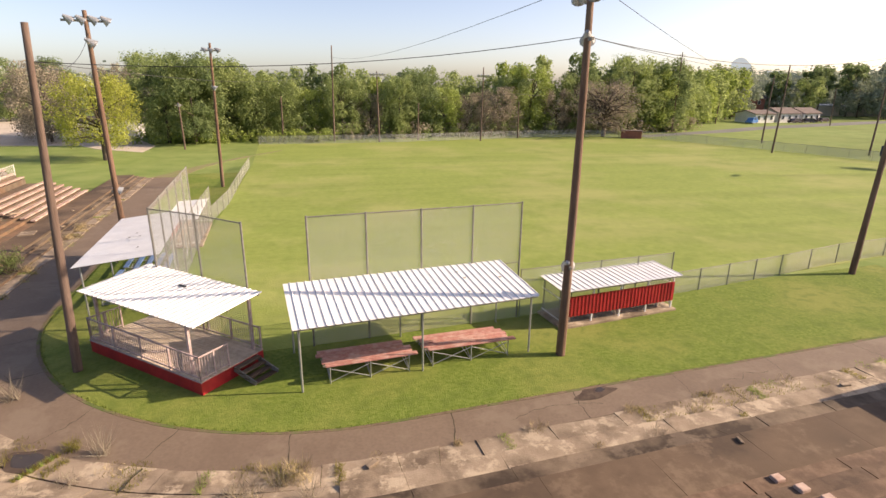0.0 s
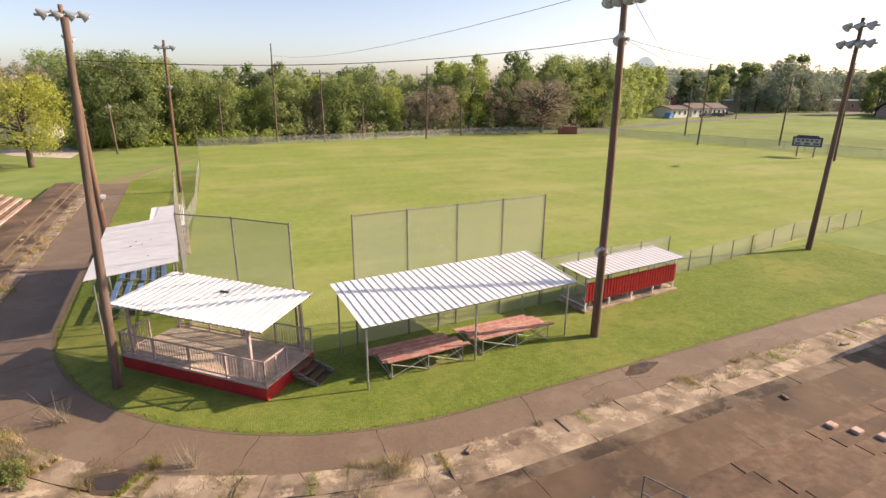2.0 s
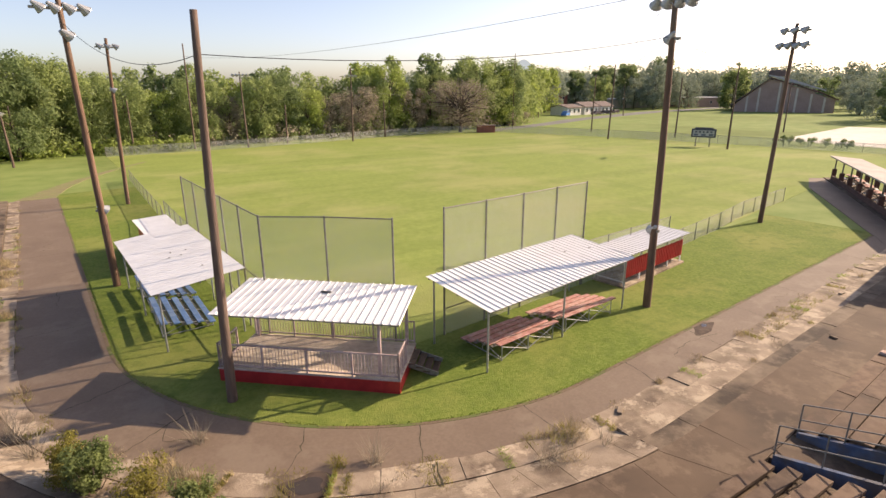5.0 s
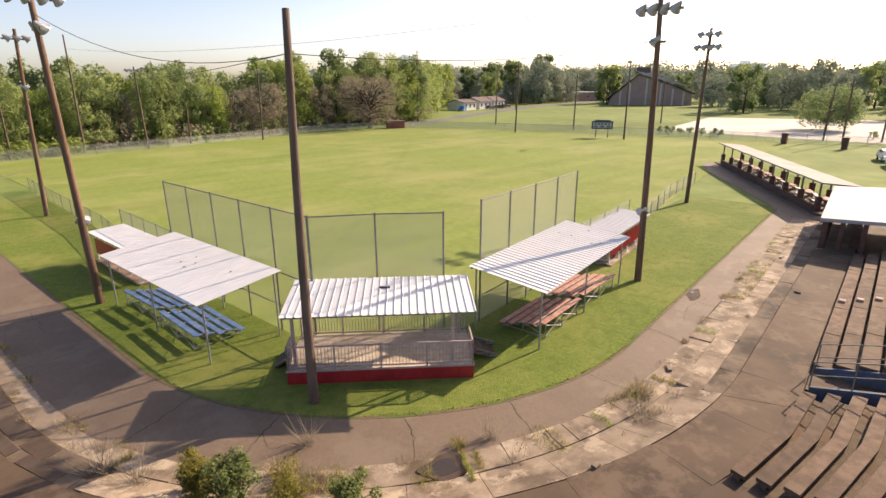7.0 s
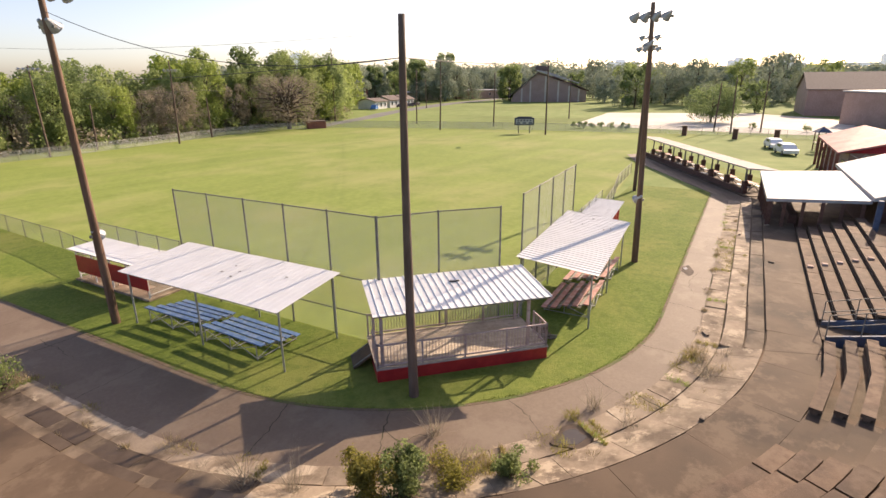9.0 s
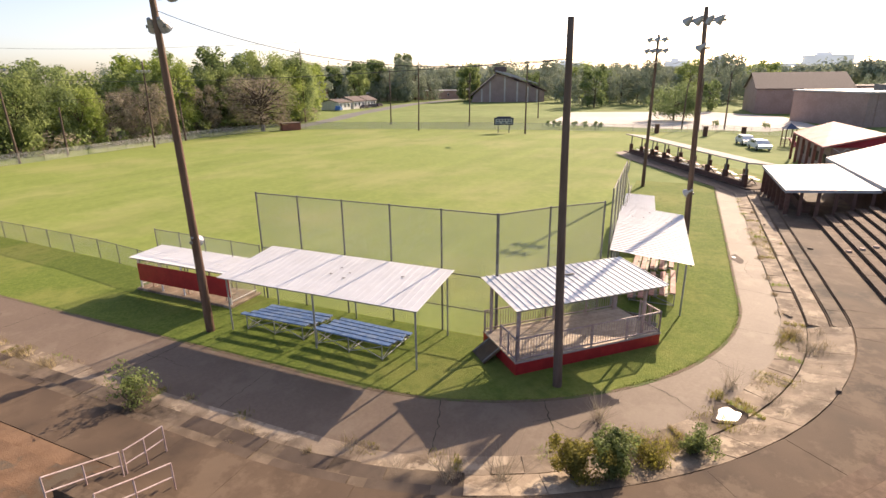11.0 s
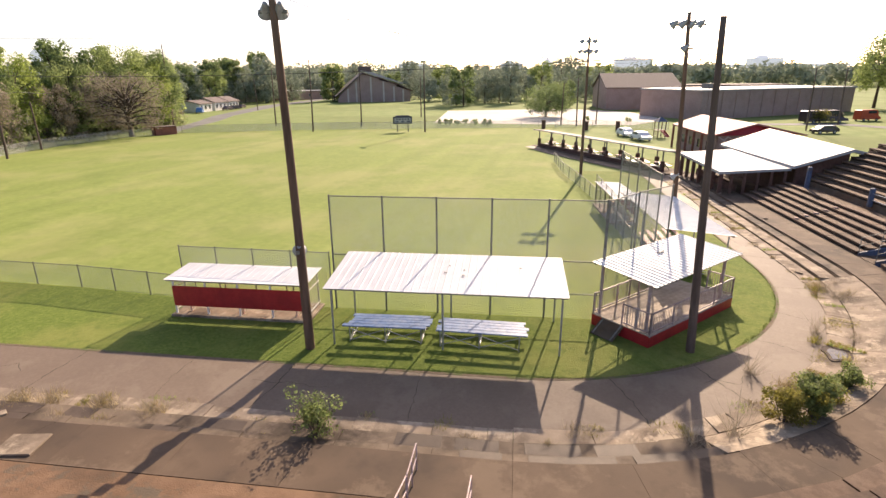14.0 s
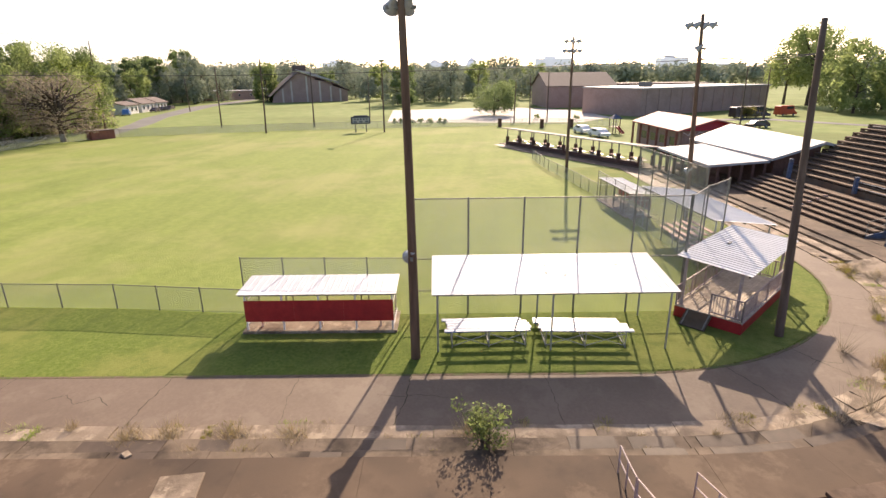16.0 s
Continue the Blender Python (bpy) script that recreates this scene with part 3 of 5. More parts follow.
def sheet_roof(parent, length, depth, zf, zb, x0=0, y0=0, rib=.30, rh=.02):
    """Ribbed white sheets laid side by side from the front eave up to the back."""
    n = round(length / (rib * 2))
    w = length / n
    prof = []
    for k in range(2):
        o = k * w / 2
        prof += [(o, 0), (o + w / 2 - .06, 0), (o + w / 2 - .045, rh), (o + w / 2 - .02, rh), (o + w / 2 - .002, 0)]
    b = B()
    m = len(prof)
    for th in (0, -.012):
        for y, z in ((0, zf), (depth, zb)):
            b.v += [(x, y, z + h + th) for x, h in prof]
    for k in range(m - 1):
        b.f += [(k, k + 1, m + k + 1, m + k), (2 * m + k + 1, 2 * m + k, 3 * m + k, 3 * m + k + 1),
                (k + 1, k, 2 * m + k, 2 * m + k + 1), (m + k, m + k + 1, 3 * m + k + 1, 3 * m + k)]
    me = b.mesh("roof_sheet", M["white_roof"])
    for k in range(n):
        ob = part("roof_sheet", me, None, parent)
        ob.location = (x0 + k * w, y0, rng.uniform(0, .006))
    for y in (.12, depth * .5, depth - .12):
        z = zf + (zb - zf) * y / depth - .06
        part("purlin", B().beam((x0 + .05, y0 + y, z), (x0 + length - .05, y0 + y, z), .06, .09), M["rust_steel"], parent)


def bleacher_roof(label, m, rh=.036):
    t = thing("shelter_roof", label, "shelter", "bleacher shelters", m)
    L, D, zf, zb = 9.6, 3.65, 2.60, 2.97
    sheet_roof(t, L, D, zf, zb, rh=rh)
    for x in (.22, L / 2 - .05, L - .22):
        for y, z in ((.3, zf), (D - .25, zb)):
            part("post", B().tube((x, y, -.05), (x, y, z - .08), .04), M["steel"], t)
    for k in range(5):
        x, y = rng.uniform(.8, L - .8), rng.uniform(.5, D - .4)
        part("patch", B().box((x, y, zf + (zb - zf) * y / D + .038), (rng.uniform(.06, .16), rng.uniform(.05, .1), .012)), M["rust_steel"], t, "" if k else "small dark roof patch")
    return t


m_r, m_l = pose(-.77, 18.62, 0, 0, 0, 8.8), pose(-11.92, 36.46, 0, 0, 0, -83.7)
bleacher_roof("white ribbed metal roof on thin steel posts", m_r)
bleacher_roof("white shallow-ribbed metal roof on thin steel posts", m_l, .01)


def bleacher(label, plank, m, length=3.5, rows=5):
    t = thing("bleacher", label, "bleacher", "small bleachers", m)
    run, z0, rise = .48, .28, .11
    xs = [.25, length / 2, length - .25]
    for i in range(rows):
        y, z = (rows - 1 - i) * run + .12, z0 + i * rise
        part("plank", B().box((length / 2 + rng.uniform(-.14, .14), y + .08, z), (length, .25, .045), ch=.012), M[plank], t)
        if i:
            part("foot_plank", B().box((length / 2, y + .36, z - .17), (length - .06, .13, .03)), M["rust_steel"], t)
    top = z0 + (rows - 1) * rise
    for x in xs:
        fr = B()
        fr.tube((x, .1, 0), (x, .1, top - .03), .022)
        fr.tube((x, rows * run - .25, 0), (x, rows * run - .25, z0 - .03), .022)
        fr.tube((x, .1, top - .04), (x, rows * run - .25, z0 - .04), .022)
        fr.tube((x, .1, .06), (x, rows * run - .25, .06), .02)
        fr.tube((x, rows * run * .5, .06), (x, rows * run * .5, (z0 + top) / 2 - .05), .018)
        fr.tube((x, .1, .1), (x, rows * run * .5, (z0 + top) / 2 - .05), .016)
        part("frame", fr, M["steel"], t, "angled steel support frame")
    for a, b in zip(xs, xs[1:]):
        part("brace", B().tube((a, .1, .08), (b, .1, top - .1), .015).tube((a, .1, top - .1), (b, .1, .08), .015), M["steel"], t)
    return t


bleacher("small bleacher with faded red planks", "plank_red", m_r @ pose(1.0, .45, 0, 0, 0, -2))
bleacher("small bleacher with faded red planks, slightly askew", "plank_red", m_r @ pose(4.98, .42, 0, 0, 0, -3.2), 3.7)
bleacher("small bleacher with blue painted planks", "plank_blue", m_l @ pose(.55, .5, 0, 0, 0, 1))
bleacher("small bleacher with worn blue painted planks", "plank_blue", m_l @ pose(4.35, .48, 0, 0, 0, -2.5), 3.7)


# ---- dugouts ----
def dugout(label, m, ribbed):
    t = thing("dugout", label, "dugout", "dugouts", m)
    L, D = 6.4, 1.75
    part("floor_slab", B().box((L / 2, D / 2, .05), (L + .3, D + .35, .14), ch=.03), M["slab"], t)
    sheet_roof(t, L + .35, D + .35, 1.88, 1.97, -.18, -.28, rh=.034 if ribbed else .008)
    for x in [.05 + k * (L - .1) / 4 for k in range(5)]:
        part("post", B().box((x, .04, .95), (.07, .07, 1.85)), M["white"], t)
        part("post", B().tube((x, D - .05, .1), (x, D - .05, 1.9), .03), M["rust_steel"], t)
    n = 32 if ribbed else 3
    for k in range(n):
        w = L / n
        bl = B().box((k * w + w / 2, 0, 1.0), (w - .004, .02, .98))
        if ribbed:
            bl.box((k * w + w * .2, -.02, 1.0), (w * .32, .03, .98))
        part("wall_panel", bl, M["red"], t, "" if k else "red painted metal sheet")
    for x in (0, L):
        part("end_net", net_panel([Vector((x, 0.05, 0)), Vector((x, D, 0))], 1.9, M["net_low"], .2), None, t, "wire mesh end wall")
        for z in (.3, 1.35):
            part("end_rail", B().line([(x, .04, z), (x, D, z)], .025), M["white"], t)
    part("bench", B().box((L / 2, .4, .5), (L - .4, .3, .05)).box((.6, .4, .3), (.08, .25, .36)).box((L - .6, .4, .3), (.08, .25, .36)).box((L / 2, .4, .3), (.08, .25, .36)), M["deck"], t)
    return t


dugout("open dugout with white ribbed roof and red ribbed wall", pose(10.75, 22.2, 0, 0, 0, 9.3), True)
dugout("open dugout with white roof and plain red wall", pose(-10.55, 44.75, 0, 0, 0, -84.2), False)

# ---- announcer's deck behind home plate ----
DA = -40.0
dk = thing("deck", "raised roofed timber deck with red skirt and pale railings", "deck", m=pose(-9.19, 23.69, 0, 0, 0, DA))
DL, DD, DH = 6.72, 2.85, .56
n = 22
for k in range(n):
    w = DD / n
    part("deck_board", B().box((DL / 2, w * (k + .5), DH - .02), (DL + .06, w - .012, .04)), M["deck"], dk)
part("skirt_front", B().box((DL / 2, .015, .25), (DL, .03, .54)), M["red"], dk, "red painted skirt board")
part("skirt_back", B().box((DL / 2, DD - .015, .25), (DL, .03, .54)), M["red"], dk)
for x in (.015, DL - .015):
    part("skirt_end", B().box((x, DD / 2, .25), (.03, DD - .07, .54)), M["red"], dk)
part("front_joist", B().box((DL / 2, .0, DH - .045), (DL + .08, .03, .04)), M["rail"], dk)


def deck_rail(a, b, pickets=True):
    a, b = Vector((*a, DH)), Vector((*b, DH))
    ln = (b - a).length
    for z in (.10, .92):
        part("rail", B().beam(a + Vector((0, 0, z)), b + Vector((0, 0, z)), .05, .05), M["rail"], dk)
    k = max(2, round(ln / 1.55))
    for i in range(k + 1):
        p = a.lerp(b, i / k)
        part("rail_post", B().box(p + Vector((0, 0, .48)), (.06, .06, .96)), M["rail"], dk)
    if pickets:
        c = round(ln / .12)
        for i in range(1, c):
            p = a.lerp(b, i / c)
            part("picket", B().box(p + Vector((0, 0, .5)), (.016, .016, .8)), M["rail"], dk)


deck_rail((.04, .04), (DL - .04, .04))
deck_rail((DL - .04, .04), (DL - .04, 1.25))
deck_rail((.04, .04), (.04, 1.35))
deck_rail((.04, DD - .04), (DL - .04, DD - .04), True)
sheet_roof(dk, DL + .15, 3.1, 2.68, 2.92, -.08, -.1, .29, .034)
for x, y, z in ((.25, .35, 2.6), (DL - .75, .25, 2.6), (.25, DD - .2, 2.8), (DL - .3, DD - .2, 2.8)):
    part("roof_post", B().box((x, y, (z + DH) / 2), (.11, .11, z - DH), ch=.01), M["rail"], dk, "pale painted roof post")
part("step_vent", B().box((DL * .52, 2.0, 2.885), (.4, .1, .04)), M["cable"], dk, "dark strip lying on the roof")
st = thing("deck_stairs", "short open stairs with grey worn treads", "stairs", m=pose(-9.19, 23.69, 0, 0, 0, DA))
for k in range(4):
    part("tread", B().box((DL + .14 + k * .27, 1.95, DH - .14 * (k + 1) + .02), (.26, 1.15, .045), ch=.01), M["walk"], st)
for y in (1.41, 2.49):
    part("stringer", B().beam((DL + .02, y, DH - .18), (DL + 1.12, y, .06), .05, .2), M["rust_steel"], st)
ramp = thing("ramp_board", "dark weathered board leaning against the deck end", "board", m=pose(-9.19, 23.69, 0, 0, 0, DA))
part("board", B().beam((-.02, 1.75, DH - .06), (-.75, 1.75, .03), 1.1, .05), M["tread"], ramp)
for y in (1.3, 2.2):
    part("batten", B().beam((-.02, y, DH - .02), (-.75, y, .07), .06, .03), M["rust_steel"], ramp)

# ---- poles ----


def pole(name, label, base, top, r=.17, mat_="wood_pole", group="wooden poles", lamps=0, arms=(), caps=True):
    base, top = Vector((*base, 0)), Vector(top)
    t = thing(name, label, "pole", group)
    b = B()
    d = top - base
    n, seg = 8, 12
    wob = Vector((rng.uniform(-.05, .05), rng.uniform(-.05, .05), 0))
    for k in range(n + 1):
        q = base + d * (k / n) + wob * math.sin(math.pi * k / n) - (Vector((0, 0, .2)) if k == 0 else Vector())
        rr = r * (1 - .38 * k / n) * rng.uniform(.97, 1.03)
        b.v += [tuple(q + Vector((math.cos(2 * math.pi * j / seg), math.sin(2 * math.pi * j / seg), 0)) * rr) for j in range(seg)]
    for k in range(n):
        b.f += [(k * seg + j, k * seg + (j + 1) % seg, (k + 1) * seg + (j + 1) % seg, (k + 1) * seg + j) for j in range(seg)]
    b.f.append(tuple(range(n * seg, n * seg + seg)))
    part("shaft", b, M[mat_], t, smooth=True)
    for dz, ln, az, nl in arms:
        c = base + d * ((top.z - dz) / top.z)
        ax = Vector((math.cos(radians(az)), math.sin(radians(az)), 0))
        part("cross_arm", B().beam(c - ax * ln / 2, c + ax * ln / 2, .1, .12), M["rust_steel"], t)
        for i in range(nl):
            p = c + ax * ((i + .5) / nl - .5) * ln + Vector((0, 0, .12))
            aim = (Vector((35, 62, 0)) - p)
            aim.z = 0
            aim = aim.normalized() * .8 + Vector((0, 0, -.6))
            lb = B().tube(p - aim * .22, p, .07, .16, 10).tube(p, p + aim * .26, .16, .27, 12).tube(p + aim * .26, p + aim * .28, .285, .285, 12)
            part("floodlight", lb, M["lamp"], t, "round metal floodlight")
    return t


pole("utility_pole", "bare leaning wooden pole beside the deck", (-9.09, 22.09), (-8.67, 22.5, 12.4), .17, "pole_grey")
pole("light_pole", "tall wooden floodlight pole on the lawn", (-12.14, 37.1), (-12.3, 37.25, 14.4), .19, arms=((.55, 2.4, 10, 4), (1.75, 1.0, 100, 2), (10.2, .55, 10, 1)))
pole("light_pole", "tall wooden floodlight pole on the lawn", (9.67, 19.87), (9.95, 20.4, 14.4), .19, arms=((.75, 2.2, 95, 4), (2.2, .8, 95, 1), (10.6, .55, 95, 1)))
pole("light_pole", "tall dark wooden floodlight pole by the fence", (31.1, 26.05), (31.6, 26.1, 14.5), .18, arms=((.5, 2.0, 95, 3), (1.5, 2.2, 95, 4)))
pole("light_pole", "tall wooden floodlight pole by the fence", (-10.7, 61.3), (-10.2, 60.0, 14.3), .18, arms=((.7, 1.8, 10, 3), (4.2, .5, 10, 1)))
FAR = [((75.2, 80.6), 14.4, ()), ((86.8, 96), 13, ((.4, 1.6, 60, 0),)), ((89.6, 75.4), 12, ()), ((77.5, 56.7), 13.9, ((.2, 2.2, 40, 4),)), ((83.8, 121.9), 18.8, ((.7, 2, 0, 0),)),
       ((1.5, 108.9), 17.5, ()), ((10, 105.9), 13, ((.6, 3, 0, 5),)), ((18.1, 109.5), 7.2, ()), ((30.2, 106), 14, ((1.6, 2.6, 0, 4),)), ((-8, 107.7), 8.4, ()), ((39.8, 111), 7.5, ()),
       ((83.2, 126.5), 9, ()), ((-22.9, 97.4), 7.6, ((.5, 1.2, 40, 1),)), ((100, 30), 9.5, ()), ((96.5, 26.5), 10.5, ((.6, 1.5, 20, 0),)), ((103, 22), 11.5, ()), ((122, 70), 11, ()), ((150, 140), 11, ()), ((118, 150), 10, ((.5, 1.8, 60, 0),)),
       ((108, -30), 12, ((.6, 2, 70, 0),)), ((92, -18), 12, ()), ((-52, 118), 9, ()), ((140, 178), 12, ((.5, 2, 60, 0),))]
for (x, y), h, arms in FAR:
    pole("far_pole", "distant dark wooden utility pole", (x, y), (x + rng.uniform(-.3, .3), y + rng.uniform(-.3, .3), h), .17, "pole_grey", "distant poles", arms=arms)


def cable(label, a, b, sag, r=.013):
    a, b = Vector(a), Vector(b)
    pts = [a.lerp(b, k / 14) - Vector((0, 0, sag * 4 * (k / 14) * (1 - k / 14))) for k in range(15)]
    return tagged(part("cable", B().line(pts, r, 5), M["cable"]), label, "cable", "overhead cables")


A_, B_, C_, D_, E_ = (-8.7, 22.5, 11.2), (-12.25, 37.2, 13.2), (9.93, 20.4, 12.3), (31.6, 26.1, 12.5), (-10.2, 60, 12.8)
cable("black overhead cable strung between poles", A_, C_, .5)
cable("black overhead cable strung between poles", A_, B_, .9)
cable("black overhead cable strung between poles", C_, D_, .8)
cable("black overhead cable strung between poles", A_, (1.5, 108.9, 14), 1.6)
cable("black overhead cable strung between poles", C_, (75.2, 80.6, 14), .8)
cable("black overhead cable strung between poles", (9.95, 20.4, 14.1), (1.5, 108.9, 15.5), 1.2)
cable("black overhead cable strung between poles", (9.95, 20.4, 14.1), (86.8, 96, 12.6), 1.5)
cable("black overhead cable strung between poles", (-60, 118, 9), (40, 113, 9), 1.5, .03)
cable("black overhead cable strung between poles", (40, 113, 9), (140, 178, 11), 2.0, .03)
cable("black overhead cable strung between poles", (-60, 119, 7), (83, 122, 8), 2.0, .03)

# ---- long open shelter, canopy and stalls beyond the first-base stand ----
sh_a, sh_b = Vector((58.5, 31.6, 0)), Vector((35.2, 15.9, 0))
sh_d = (sh_b - sh_a).normalized()
sh_n = Vector((-sh_d.y, sh_d.x, 0))
ln = (sh_b - sh_a).length
shel = thing("picnic_shelter", "long low shelter with cream metal roof on brick piers", "shelter", m=Matrix.Translation(sh_a) @ Matrix(((sh_d.x, sh_n.x, 0), (sh_d.y, sh_n.y, 0), (0, 0, 1))).to_4x4())
for k in range(14):
    w = (ln + 1.5) / 14
    part("roof_sheet", B().prism([(-1 + k * w, -1.5, 2.62), (-1 + (k + 1) * w - .02, -1.5, 2.62), (-1 + (k + 1) * w - .02, 1.5, 2.36), (-1 + k * w, 1.5, 2.36)], .12), M["shelter_roof"], shel)
for k in range(9):
    x = .4 + k * (ln - .8) / 8
    part("pier", B().box((x, -1.1, .65), (.4, .4, 1.3), ch=.03), M["darkbrick"], shel, "" if k else "red brick pier")
    part("pier", B().box((x, 1.15, .65), (.4, .4, 1.3), ch=.03), M["darkbrick"], shel)
    part("post", B().box((x, -1.1, 1.85), (.12, .12, 1.3)), M["rust_steel"], shel)
    part("post", B().box((x, 1.15, 1.8), (.12, .12, 1.1)), M["rust_steel"], shel)
part("floor_slab", B().box((ln / 2, 0, .03), (ln + 2, 3.4, .16)), M["walk"], shel)
part("low_wall", B().box((ln / 2, -1.25, .32), (ln - 1.2, .2, .5)), M["darkbrick"], shel, "low brick wall")
table = None
for k in range(8):
    x = 2 + k * (ln - 4) / 7
    p = shel.matrix_basis @ Matrix.Translation((x, rng.uniform(-.2, .3), .11)) @ pose(0, 0, 0, 0, 0, rng.uniform(-12, 12))
    if table is None:
        table = thing("picnic_table", "dark worn picnic table with attached benches", "table", "picnic tables", p)
        part("tabletop", B().box((0, 0, .74), (1.8, .7, .05)), M["plank_red"], table)
        for y in (-.65, .65):
            part("seat", B().box((0, y, .44), (1.8, .26, .05)), M["plank_alu"], table)
        for x2 in (-.7, .7):
            part("leg", B().beam((x2, -.55, 0), (x2, .2, .72), .08, .06).beam((x2, .55, 0), (x2, -.2, .72), .08, .06).beam((x2, -.75, .4), (x2, .75, .4), .06, .06), M["rust_steel"], table)
    else:
        copy_thing(table, p)
structure("shelter_apron", B().prism([Vector((57, 34.5, .036)), Vector((50.5, 31.5, .036)), Vector((30.5, 17.2, .036)), Vector((33, 15, .036)), Vector((37, 16.5, .036)), Vector((60, 32, .036))], .1), M["asphalt"], "asphalt apron before the shelter", "path")

can = thing("canopy_building", "open stall building under a big white low roof", "building")
part("canopy_roof", B().prism([(21.4, 14.3, 2.42), (22.3, 8.4, 2.75), (35.2, 10.0, 2.8), (32.6, 15.8, 2.66)], .22), M["canopy"], can, "white low-slope canopy")
part("main_roof", B().prism([(22.0, 8.35, 3.0), (21.4, 4.3, 4.6), (41.5, 4.6, 4.55), (38.6, 10.4, 2.95)], .25), M["canopy"], can, "white sloping main roof")
part("main_roof_back", B().prism([(21.4, 4.3, 4.6), (22, -2, 3.0), (41, -1, 3.0), (41.5, 4.6, 4.55)], .25), M["canopy"], can)
part("wall_side", B().prism([(22.5, 8.0, 2.8), (22.0, 4.3, 4.3), (22.25, 4.3, 4.3), (22.75, 8.0, 2.8)], 4.2), M["darkbrick"], can, "dark red wall")
part("wall_back", B().prism([(22.4, 7.9, 2.75), (22.4, 7.7, 2.75), (38, 9.8, 2.7), (38, 10, 2.7)], 2.75), M["darkbrick"], can)
part("wall_far", B().prism([(38, 10, 2.6), (38.2, 10, 2.6), (40.9, 0, 2.9), (40.7, 0, 2.9)], 2.8), M["darkbrick"], can)
for k in range(7):
    x, y = 21.9 + k * 1.72, 14.05 + k * .235
    part("post", B().box((x, y, 1.2), (.32, .32, 2.4), ch=.03), M["darkbrick"], can, "" if k else "square brick post")
for k in range(5):
    x, y = 21.8 + k * .14, 13.2 - k * 1.1
    part("post", B().box((x, y, 1.2), (.22, .22, 2.5)), M["darkbrick"], can)
part("counter", B().box((27.5, 13.2, .55), (9, .5, 1.1), pose(0, 0, 0, 0, 0, 7.5).to_3x3()), M["darkbrick"], can, "brick counter wall")
part("floor_slab", B().prism([(21.2, 14.6, .08), (21.2, 4, .08), (41, 4, .08), (33.4, 16.2, .08)], .15), M["walk"], can)

st = thing("concession_stand", "small building with red gable and faded red roof", "building")
part("roof_near", B().prism([(43.4, 10.3, 3.45), (46, 4.6, 4.75), (62.2, 7.8, 4.85), (60.4, 12.2, 3.5)], .18), M["redroof"], st, "faded red metal roof")
part("roof_far", B().prism([(46, 4.6, 4.75), (46.8, -1.5, 3.4), (62.6, 2.2, 3.5), (62.2, 7.8, 4.85)], .18), M["redroof"], st)
gb = B().add([(44.6, 9.6, 3.3), (47.6, -.8, 3.3), (46.6, 4.55, 4.6), (44.8, 9.65, 3.3), (47.8, -.75, 3.3), (46.8, 4.6, 4.6)], [(0, 1, 2), (5, 4, 3), (0, 3, 4, 1), (1, 4, 5, 2), (2, 5, 3, 0)])
part("gable", gb, M["red"], st, "bright red gable")
part("wall_front", B().prism([(45.4, 9.3, 3.3), (45.4, 9.1, 3.3), (60, 11.2, 3.3), (60, 11.4, 3.3)], 3.3), M["brick"], st)
part("wall_end", B().prism([(45.2, 9.1, 3.3), (45.4, 9.1, 3.3), (48, -.6, 3.3), (47.8, -.6, 3.3)][::-1], 3.3), M["brick"], st)
for k in range(6):
    part("post", B().box((44 + k * 3.2, 10.25 + k * .36, 1.65), (.3, .3, 3.3), ch=.03), M["redbrick"], st)
for k in range(4):
    part("hatch", B().box((47.5 + k * 3.2, 9.62 + k * .46, 1.7), (1.7, .06, 1.1), pose(0, 0, 0, 0, 0, 8).to_3x3()), M["glass"], st, "dark serving hatch")
for k in range(8):
    part("truss_bar", B().beam((44.9 + k * .38, 9.2 - k * 1.25, 3.15), (45.1 + k * .38, 8.4 - k * 1.25, 2.7), .06, .06).beam((45.1 + k * .38, 8.4 - k * 1.25, 2.7), (45.28 + k * .38, 7.95 - k * 1.25, 3.15), .06, .06), M["white"], st)


play = thing("play_structure", "dark timber play tower with roof and slide", "playground", m=pose(75.3, 11.8, 0, 0, 0, 20))
for x in (-.7, .7):
    for y in (-.7, .7):
        part("post", B().box((x, y, 1.4), (.12, .12, 2.8)), M["darkbrick"], play)
part("platform", B().box((0, 0, 1.25), (1.6, 1.6, .1)), M["deck"], play)
part("tower_roof", B().add([(-1, -1, 2.75), (1, -1, 2.75), (1, 1, 2.75), (-1, 1, 2.75), (0, 0, 3.6)], [(3, 2, 1, 0), (0, 1, 4), (1, 2, 4), (2, 3, 4), (3, 0, 4)]), M["blue"], play, "dark pyramid roof")
part("slide", B().beam((-.8, 0, 1.25), (-3.0, 0, .25), .6, .08).beam((-.8, -.3, 1.35), (-3.0, -.3, .35), .05, .2).beam((-.8, .3, 1.35), (-3.0, .3, .35), .05, .2), M["red"], play, "faded red slide")
for k in range(4):
    part("rung", B().box((.95 + .06 * (3 - k), 0, .3 + k * .28), (.06, 1.0, .06)), M["darkbrick"], play)


